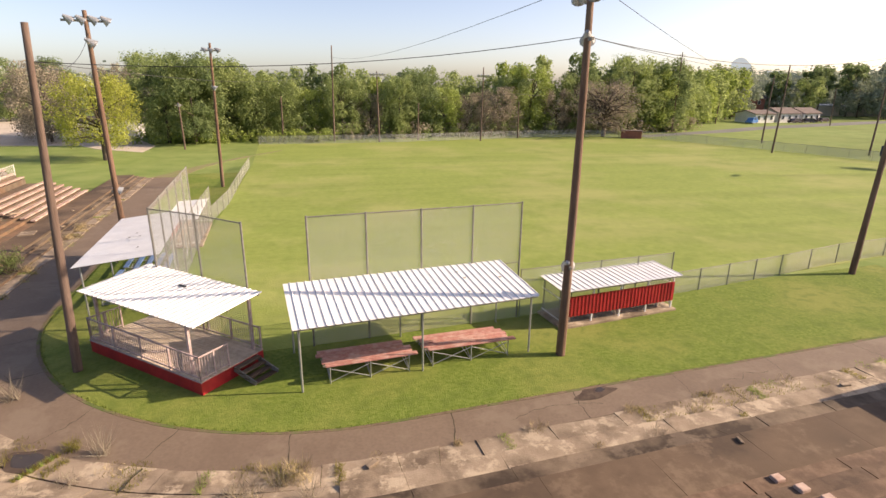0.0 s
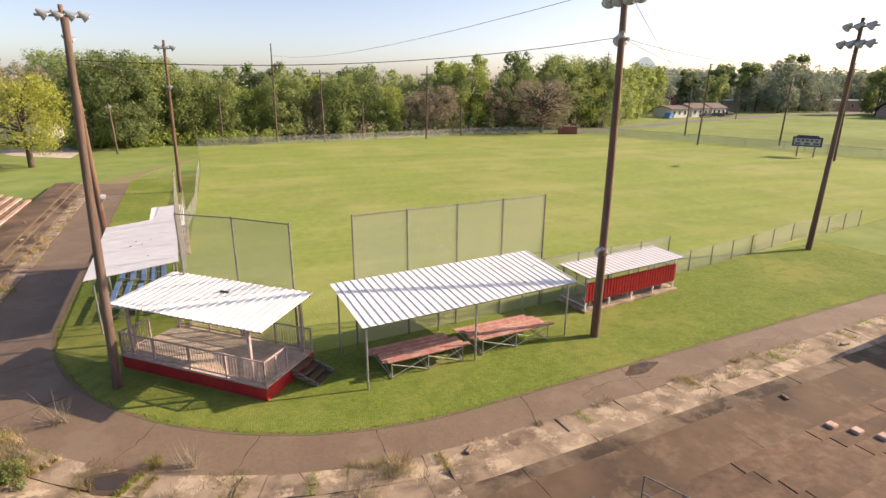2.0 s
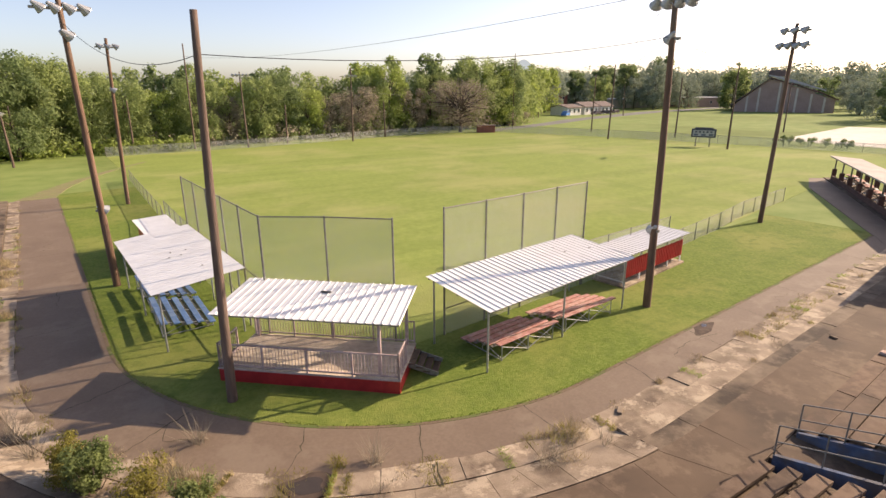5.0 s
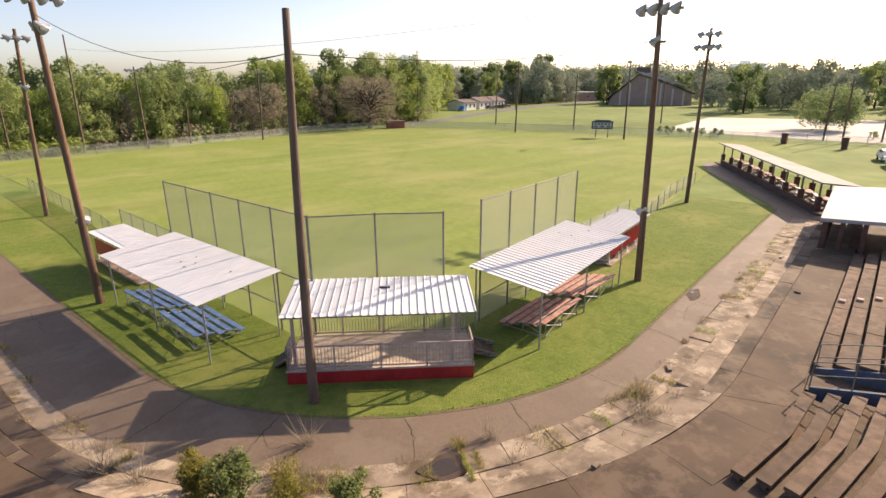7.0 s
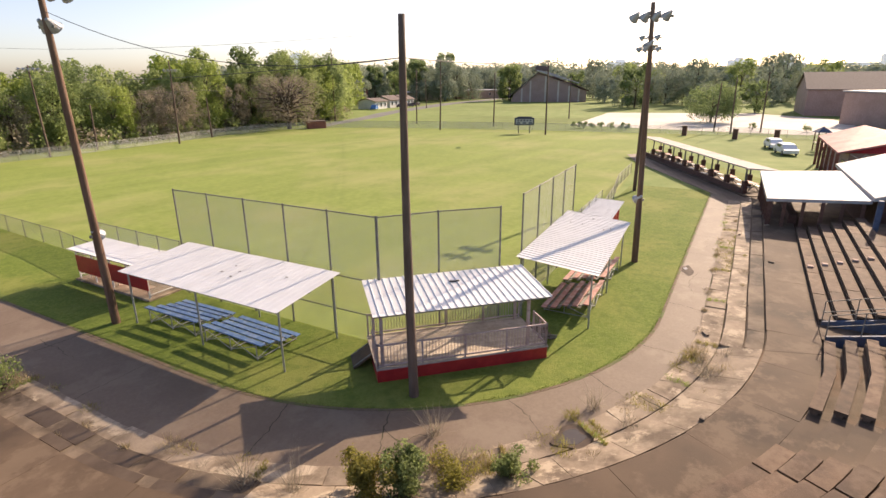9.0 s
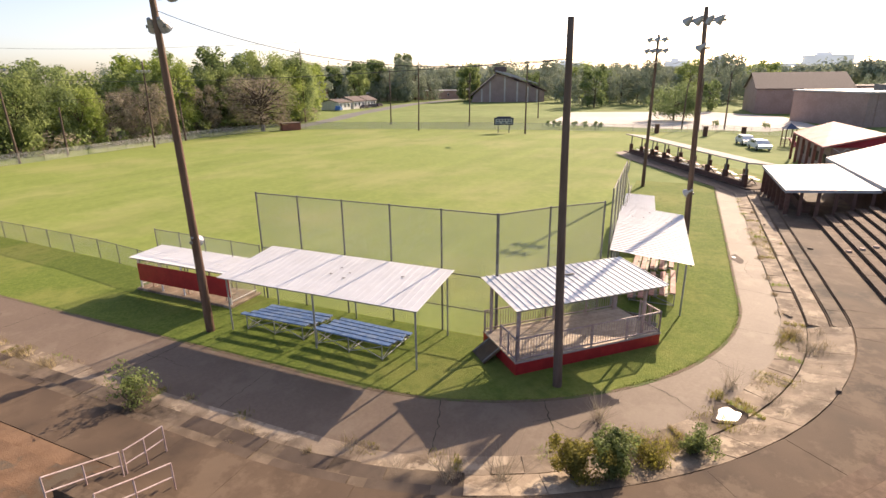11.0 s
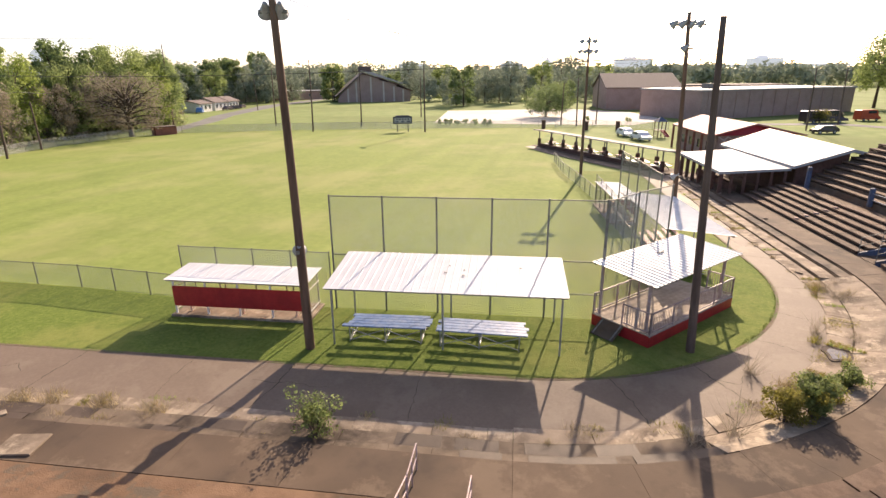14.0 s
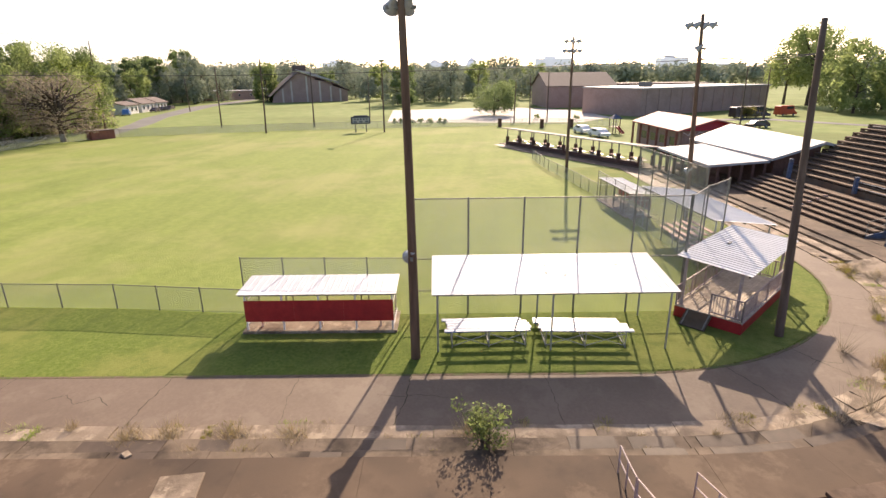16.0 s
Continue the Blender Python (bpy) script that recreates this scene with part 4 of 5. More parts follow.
# ---- large buildings ----
def building(name, label, corner, ang, w, d, h, wall, roof, rh=0.0, windows=0, floors=1, band_c=None, lean_roof=False):
    """A block with corner on the ground, w along its own x, d along its own y; rh: height of the gable ridge along x."""
    t = thing(name, label, "building", m=pose(corner[0], corner[1], 0, 0, 0, ang))
    for nm, c, s in (("wall_front", (w / 2, .15, h / 2), (w, .3, h)), ("wall_back", (w / 2, d - .15, h / 2), (w, .3, h)),
                     ("wall_left", (.15, d / 2, h / 2), (.3, d - .62, h)), ("wall_right", (w - .15, d / 2, h / 2), (.3, d - .62, h))):
        part(nm, B().box(c, s), M[wall], t)
    if rh:
        o = .5
        part("roof_front", B().prism([(-o, -o, h), (w + o, -o, h), (w + o, d / 2, h + rh), (-o, d / 2, h + rh)], .25), M[roof], t)
        part("roof_back", B().prism([(-o, d / 2, h + rh), (w + o, d / 2, h + rh), (w + o, d + o, h), (-o, d + o, h)], .25), M[roof], t)
        for x in (.05, w - .25):
            part("gable", B().add([(x, 0, h - .2), (x, d, h - .2), (x, d / 2, h + rh - .25), (x + .2, 0, h - .2), (x + .2, d, h - .2), (x + .2, d / 2, h + rh - .25)], [(0, 2, 1), (3, 4, 5), (0, 1, 4, 3), (1, 2, 5, 4), (2, 0, 3, 5)]), M[wall], t)
    else:
        part("roof", B().prism([(-.3, -.3, h + .3), (w + .3, -.3, h + .3), (w + .3, d + .3, h + .5), (-.3, d + .3, h + .5)], .35), M[roof], t)
    for fl in range(floors):
        for k in range(windows):
            x = (k + .5) * w / windows
            z = h * (fl + .55) / floors
            wd = part("window", B().box((x, -.02, z), (1.2, .1, 1.4)), M["white"], t)
            part("pane", B().box((x, -.05, z), (1.0, .08, 1.2)), M["glass"], wd)
    return t


wh = building("warehouse", "long brown brick warehouse with pale flat roof", (118.6, -3.5), -51, 65, 20, 7.0, "brick", "canopy")
for k in range(12):
    part("pilaster", B().box((2.5 + k * 5.2, -.08, 3.4), (.5, .2, 6.8)), M["brick"], wh)
part("roof_unit", B().box((12, 8, 8.0), (3, 2.4, 1.4), ch=.08), M["rust_steel"], wh, "grey rooftop air unit")
building("gymnasium", "large brown brick hall with gabled roof", (163, 17), -82, 24, 26, 7.2, "brick", "darkroof", 4.6)
building("school_block", "long low brown brick block", (168, -8), -82, 34, 16, 7.5, "brick", "darkroof", 0, 8, 2)
ch = thing("church_hall", "brown brick hall with stepped dark metal roofs", "building", m=pose(214, 137, 0, 0, 0, -64) @ Matrix.Diagonal((1, 1, 1.12, 1)))
for nm, y in (("wall_front", 0), ("wall_back", 24)):
    pr = [(0, 0), (35, 0), (35, 4.5), (28, 6.5), (28, 7.5), (20, 9), (20, 10), (12, 11.5), (1, 3)]
    k = len(pr)
    part(nm, B().add([(x, y, z) for x, z in pr] + [(x, y + .4, z) for x, z in pr], [tuple(range(k)), tuple(reversed(range(k, 2 * k)))] + [(i, k + i, k + (i + 1) % k, (i + 1) % k) for i in range(k)]), M["brick"], ch)
part("wall_right", B().box((34.8, 12.2, 2.2), (.4, 23.6, 4.4)), M["brick"], ch)
for k, (x0, x1, z0, z1) in enumerate(((-1, 12.4, 2.6, 12.2), (12.2, 20.6, 12.2, 9.6), (19.6, 28.6, 10.4, 7.2), (27.6, 36, 8.0, 4.6))):
    part("roof", B().prism([(x0, -1, z0), (x1, -1, z1), (x1, 25.5, z1), (x0, 25.5, z0)], .4), M["church_roof" if k else "darkroof"], ch, "faded brownish metal roof" if k == 1 else "")
for k in range(4):
    part("roof_rib", B().beam((11.5 + k * 1.8, -1 + k * .5, 12.9 - k * .3), (21 + k * 3.5, -1 + k * .5, 10.2 - k * .9), .3, .4), M["canopy"], ch, "" if k else "pale metal roof edge")
for x, z in ((5, 5.6), (9, 8.6), (16, 10.4), (22, 8.4), (27, 6.3), (31.5, 5.2)):
    part("pilaster", B().box((x, -.12, z / 2), (.7, .3, z)), M["lot"], ch, "pale concrete pilaster" if x == 5 else "")
part("lantern", B().box((14, 8, 13.6), (6, 6, 2.2), ch=.4), M["darkroof"], ch, "dark roof lantern")
for x, y, a, w, h, rh in ((134.8, 153.0, 7, 8.1, 2.9, 1.1), (145.1, 154.3, 7, 8.6, 3.0, 1.7), (155.4, 155.5, 7, 7.5, 3.0, 1.7)):
    building("white_house", "small white bungalow with grey roof", (x, y), a, w, 8, h, "white", "darkroof", rh, 3)
building("brick_house", "two-storey red brick house", (150, 190), -10, 18, 12, 7, "redbrick", "darkroof", 2.5, 4, 2)
building("store", "low pale flat-roofed building", (190, 195), -12, 40, 20, 4, "lot", "canopy")
building("store", "low dark flat-roofed building", (240, 175), -20, 50, 24, 4.5, "brick", "canopy", 0, 6)
building("storage_building", "low white metal shed behind trees", (-48.5, 115.5), 27, 14, 8, 3.4, "white", "darkroof")
shed = thing("field_shed", "small brown brick block by the outfield fence", "shed", m=pose(64.9, 108.6, 0, 0, 0, -28))
part("walls", B().box((0, 0, .8), (4.2, 2.0, 1.6), ch=.04), M["redbrick"], shed)
part("roof", B().box((0, 0, 1.66), (4.4, 2.2, .12)), M["darkroof"], shed)

# scoreboard
sb = thing("scoreboard", "dark scoreboard with white panel on two posts", "scoreboard", m=pose(77.9, 61.6, 0, 0, 0, 118) @ Matrix.Scale(.86, 4))
for x in (-1.3, 1.3):
    part("post", B().box((x, 0, 1.0), (.22, .22, 2.0)), M["rust_steel"], sb)
part("board", B().box((0, 0, 2.75), (4.6, .35, 1.7), ch=.04), M["sign_dark"], sb)
part("cap", B().box((0, 0, 3.72), (3.4, .3, .3), ch=.04), M["sign_dark"], sb)
part("panel", B().box((0, .19, 2.72), (4.0, .04, 1.15)), M["lamp"], sb, "pale grey lettering panel")
for k in range(5):
    part("bar", B().box((-1.4 + k * .7, .22, 2.98), (.42, .02, .3)), M["sign_dark"], sb)
for k in range(3):
    part("digit_window", B().box((-1.4 + k * 1.4, .22, 2.42), (.8, .02, .35)), M["blue"], sb)

# ---- car park, road, bare ground ----
structure("car_park", B().prism([Vector((x, y, .03)) for x, y in [(102, 61), (100.5, 34), (101, 14), (118, 4), (150, 10), (168, 30), (152, 69)]], .1), M["lot"], "pale concrete car park", "car park")
structure("road", B().prism([Vector((x, y, .03)) for x, y in [(68, 113.5), (70, 110.5), (100, 121), (122, 131), (185, 150), (300, 169), (300, 176), (180, 157), (118, 136), (98, 126)]], .1), M["asphalt_dark"], "grey asphalt road beyond the field", "road")
structure("drive", B().prism([Vector((x, y, .035)) for x, y in [(64, -60), (70, -60), (112, -32), (108, -8), (104, -9), (106, -30)]], .1), M["asphalt_dark"], "grey asphalt drive beside the warehouse", "road")
structure("bare_ground", B().prism([Vector((x, y, .02)) for x, y in [(-130, 190), (-125, 110), (-54.2, 106), (-41.9, 105.6), (-37, 99.5), (-28.4, 94.1), (-29, 103), (-34.2, 113), (-40, 135), (-70, 190)]], .1), M["sand"], "pale sandy bare ground under the trees", "ground")
structure("path_end", B().prism([Vector((x, y, .028)) for x, y in [(-19.9, 68.5), (-16.7, 68.2), (-15.9, 74), (-14.6, 79), (-11.5, 86), (-7, 94), (-7.4, 94.3), (-12.3, 86.6), (-15.8, 79.5), (-17.9, 74.5)]], .1), M["worn"], "faint worn brown path running on into the grass", "path")
structure("shelter_ground", B().prism([Vector((x, y, .016)) for x, y in [(56, 35), (66, 36), (63, 30), (42, 14), (36, 15)]], .1), M["lawn"], "short grass behind the shelter", "lawn")


def puddle(x, y, z, rx, ry, ang, mud=None):
    b = B().prism([(rx * math.cos(a) * (1 + .25 * math.sin(3 * a + x)), ry * math.sin(a) * (1 + .22 * math.cos(2 * a + y)), 0) for a in [k * math.pi / 14 for k in range(28)]], .06)
    ob = tagged(part("puddle", b, M["puddle" if mud is None else "mud"]), "shallow dark puddle on the ground" if mud is None else "dark patch of drying silt on the slabs", "puddle", kind="structure")
    ob.matrix_basis = pose(x, y, z, 0, 0, ang)


puddle(9.75, 16.95, .034, .85, .34, 12, True)
puddle(10.0, 17.08, .0375, .2, .12, 12)
puddle(-8.2, 16.6, .104, .66, .48, -35, True)
puddle(-8.25, 16.62, .109, .46, .3, -35)



# ---- cars ----
def car(label, m, paint, L=4.4, Wd=1.8, H=1.5, van=False):
    t = thing("car", label, "car", "parked vehicles", m)
    b = B()
    prof = [(0, .35), (0, .8), (.12 * L, .92), (.3 * L, H * .97), (.45 * L, H), (.8 * L, H), (.97 * L, .95), (L, .85), (L, .35)] if not van else [(0, .4), (0, H * .95), (.04 * L, H), (.78 * L, H), (.9 * L, 1.15), (L, 1.0), (L, .4)]
    k = len(prof)
    for y, ins in ((-Wd / 2, 0), (Wd / 2, 0)):
        b.v += [(x, y * (.86 if z > .95 else 1), z) for x, z in prof]
    b.f += [tuple(range(k)), tuple(reversed(range(k, 2 * k)))] + [(i, k + i, k + (i + 1) % k, (i + 1) % k) for i in range(k)]
    part("body", b, M[paint], t)
    for s in (-1, 1):
        part("side_window", B().box((.56 * L, s * (Wd * .44), H * .8), (.4 * L, .1, H * .24)), M["glass"], t)
    part("windscreen", B().beam((.78 * L, 0, H * .95), (.93 * L, 0, H * .68), Wd * .72, .06), M["glass"], t)
    for x in (.18 * L, .8 * L):
        for s in (-1, 1):
            wl = part("wheel", B().tube((x, s * (Wd / 2 - .12), .33), (x, s * (Wd / 2 + .04), .33), .33, n=14), M["rubber"], t)
            part("rim", B().tube((x, s * (Wd / 2 + .03), .33), (x, s * (Wd / 2 + .055), .33), .19, n=10), M["steel"], wl)
    return t


car("white car parked on the grass", pose(66.8, 14.9, 0, 0, 0, 20), "carwhite", 4.7, 1.85, 1.5)
car("pale silver car parked on the grass", pose(73.4, 17.0, 0, 0, 0, 18), "carwhite")
car("blue pickup parked by the houses", pose(129, 149, 0, 0, 0, 30), "carblue", 5.2, 2, 1.9)
for x, y, c in ((147, 152, "cardark"), (153, 153.5, "cardark"), (161, 155, "cardark")):
    car("dark car parked by the road", pose(x, y, 0, 0, 0, rng.uniform(-15, 15)), c)
car("dark car parked beside the drive", pose(85.6, -16.8, 0, 0, 0, -72), "cardark", 4.6)
car("dark maroon minibus parked by the warehouse", pose(111.4, -24.0, 0, 0, 0, -68), "cardark", 11.0, 2.4, 2.8, True)
car("orange-red truck parked by the warehouse", pose(119.7, -38.5, 0, 0, 0, -68), "carred", 5.5, 2.2, 2.6, True)

# ---- trees ----
NP = np.random.default_rng(7)


def leaf_mesh(name, centres, radii, per, size, material, flat=1.0):
    """Crown of many small tilted leaf sprays gathered in clumps."""
    c = np.repeat(np.asarray(centres), per, 0)
    r = np.repeat(np.asarray(radii), per)
    n = len(c)
    d = NP.normal(size=(n, 3))
    d /= np.linalg.norm(d, axis=1)[:, None]
    p = c + d * (r * NP.uniform(.55, 1.0, n) * NP.uniform(.8, 1.1, n))[:, None] * np.array([1, 1, flat])
    out = d + np.array([0, 0, .25]) + NP.normal(size=(n, 3)) * .42
    out /= np.linalg.norm(out, axis=1)[:, None]
    a = np.cross(out, NP.normal(size=(n, 3)))
    a /= np.linalg.norm(a, axis=1)[:, None]
    b = np.cross(out, a)
    s = size * NP.uniform(.55, 1.3, n)[:, None]
    v = np.stack([p - a * s, p + b * s * .55, p + a * s, p - b * s * .55], 1).reshape(-1, 3)
    me = bpy.data.meshes.new(name)
    me.vertices.add(4 * n)
    me.vertices.foreach_set("co", v.ravel())
    me.loops.add(4 * n)
    me.loops.foreach_set("vertex_index", np.arange(4 * n))
    me.polygons.add(n)
    me.polygons.foreach_set("loop_start", np.arange(n) * 4)
    me.polygons.foreach_set("loop_total", np.full(n, 4))
    me.materials.append(material)
    me.update(calc_edges=True)
    return me


def tree_meshes(h, rad, leaf, clumps=46, per=42, size=.36, bare=.1, squash=1.0, trunk_r=None, limb_n=9):
    """Trunk with limbs, and a crown of clumps in an uneven envelope; unit height h metres."""
    tr = trunk_r or h * .02
    b = B()
    lean = NP.normal(size=2) * .02 * h
    pts = [Vector((lean[0] * (k / 5) ** 2, lean[1] * (k / 5) ** 2, h * .8 * k / 5)) for k in range(6)]
    for k in range(5):
        b.tube(pts[k], pts[k + 1], tr * (1 - k * .18), tr * (1 - (k + 1) * .18), 8, k == 4)
    cs, rs = [], []
    lobes = NP.uniform(.72, 1.18, 7)
    for _ in range(clumps):
        z = NP.uniform(0, 1)
        az = NP.uniform(0, 2 * math.pi)
        env = (1 - abs(2 * (.1 + .82 * z) - 1) ** 2.4) ** .5 * lobes[int(az / (2 * math.pi) * 7) % 7] * NP.uniform(.85, 1.1)
        rr = rad * env * NP.uniform(.35, 1) ** .6
        cs.append((rr * math.cos(az), rr * math.sin(az), h * (bare + (1 - bare) * z * .95)))
        rs.append(rad * NP.uniform(.2, .36))
    for k in range(limb_n):
        c = Vector(cs[k * len(cs) // limb_n])
        root = pts[2].lerp(pts[4], NP.uniform(0, 1))
        root.z = min(root.z, c.z - .5)
        mid = root.lerp(c, .5) + Vector((0, 0, .04 * h))
        b.tube(root, mid, tr * .45, tr * .28, 6).tube(mid, c, tr * .28, tr * .08, 6)
    return b.mesh("trunk", M["bark"], True), leaf_mesh("crown", cs, rs, per, size, LEAF[leaf], squash)


KINDS = {
    "mid1": tree_meshes(16, 6.2, "mid", 98, 150, .23), "mid2": tree_meshes(15, 5.6, "mid", 94, 140, .22), "mid3": tree_meshes(17, 6.8, "mid", 100, 150, .23),
    "dark1": tree_meshes(17, 5.6, "dark", 98, 140, .23), "dark2": tree_meshes(18, 5.0, "dark", 94, 140, .23),
    "lime1": tree_meshes(13, 5.0, "lime", 82, 130, .21), "lime2": tree_meshes(15, 5.6, "lime", 86, 140, .21),
    "brown1": tree_meshes(12, 5.2, "brown", 82, 110, .17, limb_n=22), "brown2": tree_meshes(10, 4.6, "brown", 78, 110, .17, limb_n=22),
    "pine1": tree_meshes(17, 4.4, "dark", 44, 66, .42, bare=.42),
}
# lighter builds of the same trees for the second row and the distance
AFAR = {k: tree_meshes(h, r, lf, 56, 60, .42) for k, h, r, lf in (
    ("mid1", 16, 6.2, "mid"), ("mid2", 15, 5.6, "mid"), ("mid3", 17, 6.8, "mid"), ("dark1", 17, 5.6, "dark"), ("dark2", 18, 5.0, "dark"),
    # park1 to park3 take the leaves tinted pale for haze
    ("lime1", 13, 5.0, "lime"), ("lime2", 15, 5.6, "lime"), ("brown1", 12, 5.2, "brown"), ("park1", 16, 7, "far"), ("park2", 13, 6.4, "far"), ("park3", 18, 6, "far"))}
NAMES = {"mid": "leafy mid-green broadleaf tree at the woodland edge", "dark": "tall dark green tree at the woodland edge", "lime": "fresh spring-green tree at the woodland edge",
         "brown": "grey-brown thinly leaved tree at the woodland edge", "pine": "tall dark open-crowned pine"}


def tree(kind, x, y, s=1.0, label="", sx=1.0, afar=False):
    t = thing("tree", label or NAMES[kind.rstrip("123")], "tree", "" if label else "woodland trees", pose(x, y, -.1, 0, 0, NP.uniform(0, 360)) @ Matrix.Diagonal((s * sx, s * sx, s, 1)))
    a, b = AFAR[kind] if afar and kind in AFAR else KINDS[kind]
    part("trunk", a, None, t)
    part("crown", b, None, t)
    return t


EDGE = [(-30, 113), (-12, 113), (12, 113.5), (40, 118.5), (56, 121.5), (70, 121), (84, 123), (96, 131)]
EDGE_LEN = sum((Vector(b) - Vector(a)).length for a, b in zip(EDGE, EDGE[1:]))


def along(pts, d):
    for a, b in zip(pts, pts[1:]):
        a, b = Vector(a), Vector(b)
        if d <= (b - a).length:
            return a.lerp(b, d / (b - a).length), Vector((-(b - a).y, (b - a).x)).normalized()
        d -= (b - a).length
    return Vector(pts[-1]), Vector((0, 1))


front = "dark2 mid1 dark1 mid3 mid2 lime1 mid1 brown1 mid2 dark1 lime1 brown1 brown1 mid2 lime2 brown2 mid1 brown1 lime2 mid3 lime2 dark1 mid2 lime2 dark2 mid1 dark1 lime1 mid3 dark2 mid1 lime2 mid2 lime1".split()
d = 0.0
for i, k in enumerate(front):
    if d > EDGE_LEN:
        break
    p, nrm = along(EDGE, d)
    off = NP.uniform(0, 4)
    tree(k, p.x + nrm.x * off, p.y + nrm.y * off, NP.uniform(.78, 1.0) * (.92 if p.x < 42 else 1.08))
    d += NP.uniform(4.6, 6.2)
d = 1.0
for i in range(26):
    if d > EDGE_LEN - 12:
        break
    p, nrm = along(EDGE, d)
    off = NP.uniform(8, 15)
    tree(NP.choice(["mid1", "dark1", "mid3", "dark2", "lime2", "mid2"]), p.x + nrm.x * off, p.y + nrm.y * off, NP.uniform(.86, 1.04) * (.90 if p.x < 42 else 1.08), afar=True)
    d += NP.uniform(6, 8)
tree("mid3", -28, 108, .93), tree("dark1", -23, 106, .90), tree("mid1", -20, 112, .95)
KINDS["lone1"] = tree_meshes(11.4, 5.3, "gold", 90, 130, .15, bare=.25, trunk_r=.42, limb_n=18)
tree("lone1", -30.4, 85.2, 1.0, "large yellow-green spreading tree standing in grass")
tree("brown1", -48.8, 112, 1.15), tree("brown1", -54, 122, 1.1), tree("brown1", -41, 128, 1.1), tree("mid2", -85, 172, 1.1), tree("dark1", -96, 180, 1.1), tree("dark1", -78, 184, 1.0), tree("mid1", -104, 170, 1.0), tree("brown1", -60, 180, 1.3), tree("mid3", -50, 175, 1.1)
KINDS["open1"] = tree_meshes(17, 6.4, "mid", 70, 80, .3, bare=.32, limb_n=14, trunk_r=.4)
KINDS["bare1"] = tree_meshes(11.5, 6.0, "brown", 90, 64, .14, bare=.2, limb_n=60, trunk_r=.4)
KINDS["spread1"] = tree_meshes(8.9, 6.4, "dark", 90, 120, .2, bare=.22, limb_n=14, trunk_r=.28)
tree("spread1", 125.6, 34.8, 1.0, "single spreading green tree beside the car park")
tree("bare1", 60.4, 112.6, 1.02, "spreading grey-brown nearly bare tree at the fence", 1.3)
for x, y, s, k in ((184, 70, .95, "dark1"), (189, 74, .9, "mid3"), (373, 87, 1.2, "mid1"), (330, 33.5, 1.1, "mid3"), (225, 95, .9, "mid2"), (215, 60, .9, "mid1"),
                   (185, 185, 1.05, "pine1"), (196, 190, 1.15, "pine1"), (207, 187, 1.2, "pine1"), (222, 200, 1.25, "pine1"), (250, 200, 1.5, "pine1"), (172, 186, 1.0, "pine1"), (236, 190, 1.2, "pine1"), (176, 190, .85, "dark1"), (216, 195, .95, "dark1"), (168, 196, .85, "mid3"), (226, 190, .9, "mid1"), (240, 200, .95, "dark2"), (270, 190, 1.1, "mid3"),
                   (250, 60, .9, "mid3"), (262, 30, .8, "dark1"), (150, 205, .8, "mid1"), (160, 38, .5, "mid1"), (172, 30, .6, "dark1"),
                   (168.8, -71.3, 1.5, "open1"), (179.2, -68.8, 1.3, "open1"), (183.3, -82.7, 1.5, "open1"), (128, -62, 1.2, "mid1"), (124, -70, 1.05, "mid3"), (132, -76, 1.0, "dark1"), (118, -78, 1.1, "mid1"), (112, -84, 1.0, "mid3"), (124, -88, 1.1, "mid2"), (105, -90, 1.1, "mid1"), (140, -64, 1.0, "mid3"),
                   (100, -98, 1.1, "dark1"), (90, -100, 1.0, "mid1"), (145, -80, 1.1, "mid3"), (98, 137, .95, "mid1"), (104, 143, .95, "lime2"), (111, 149, 1.0, "lime1"), (117, 154, 1.0, "mid2"), (123, 160, 1.1, "lime2"), (130, 166, 1.1, "mid3"), (138, 171, 1.15, "lime2"), (145, 177, 1.1, "mid1"),
                   (300, 70, .8, "mid1"), (315, 90, .9, "mid3"), (290, 20, .7, "lime2"), (270, -5, .6, "mid2"), (330, 40, .8, "mid1"), (340, 0, .8, "dark1"), (300, -30, .7, "mid3"), (260, 110, .9, "mid1"), (280, 130, .9, "dark1"), (250, 150, .8, "mid2"), (230, 170, .9, "mid3")):
    # beyond x = 140 most kinds swap to the haze-tinted park trees
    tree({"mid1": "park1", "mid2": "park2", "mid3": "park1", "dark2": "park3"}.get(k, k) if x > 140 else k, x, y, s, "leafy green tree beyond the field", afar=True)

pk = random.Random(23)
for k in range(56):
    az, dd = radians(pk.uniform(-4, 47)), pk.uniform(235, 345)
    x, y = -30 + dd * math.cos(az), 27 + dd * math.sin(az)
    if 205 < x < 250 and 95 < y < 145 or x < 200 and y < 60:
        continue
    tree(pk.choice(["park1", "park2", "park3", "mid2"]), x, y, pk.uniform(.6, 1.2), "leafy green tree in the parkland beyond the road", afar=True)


def woods(name, label, spots, material, per=26, size=1.25):
    cs, rs = [], []
    for x, y, h in spots:
        for _ in range(4):
            cs.append((x + NP.normal() * h * .25, y + NP.normal() * h * .25, h * NP.uniform(.3, .8)))
            rs.append(h * NP.uniform(.25, .42))
    ob = new(name, leaf_mesh(name, cs, rs, per, size, material))
    return tagged(ob, label, "woods", kind="stuff")


def fan(n, d0, d1, a0, a1, h0, h1):
    out = []
    for _ in range(n):
        a, dd = radians(NP.uniform(a0, a1)), NP.uniform(d0, d1)
        out.append((40 + dd * math.cos(a), 50 + dd * math.sin(a), NP.uniform(h0, h1)))
    return out


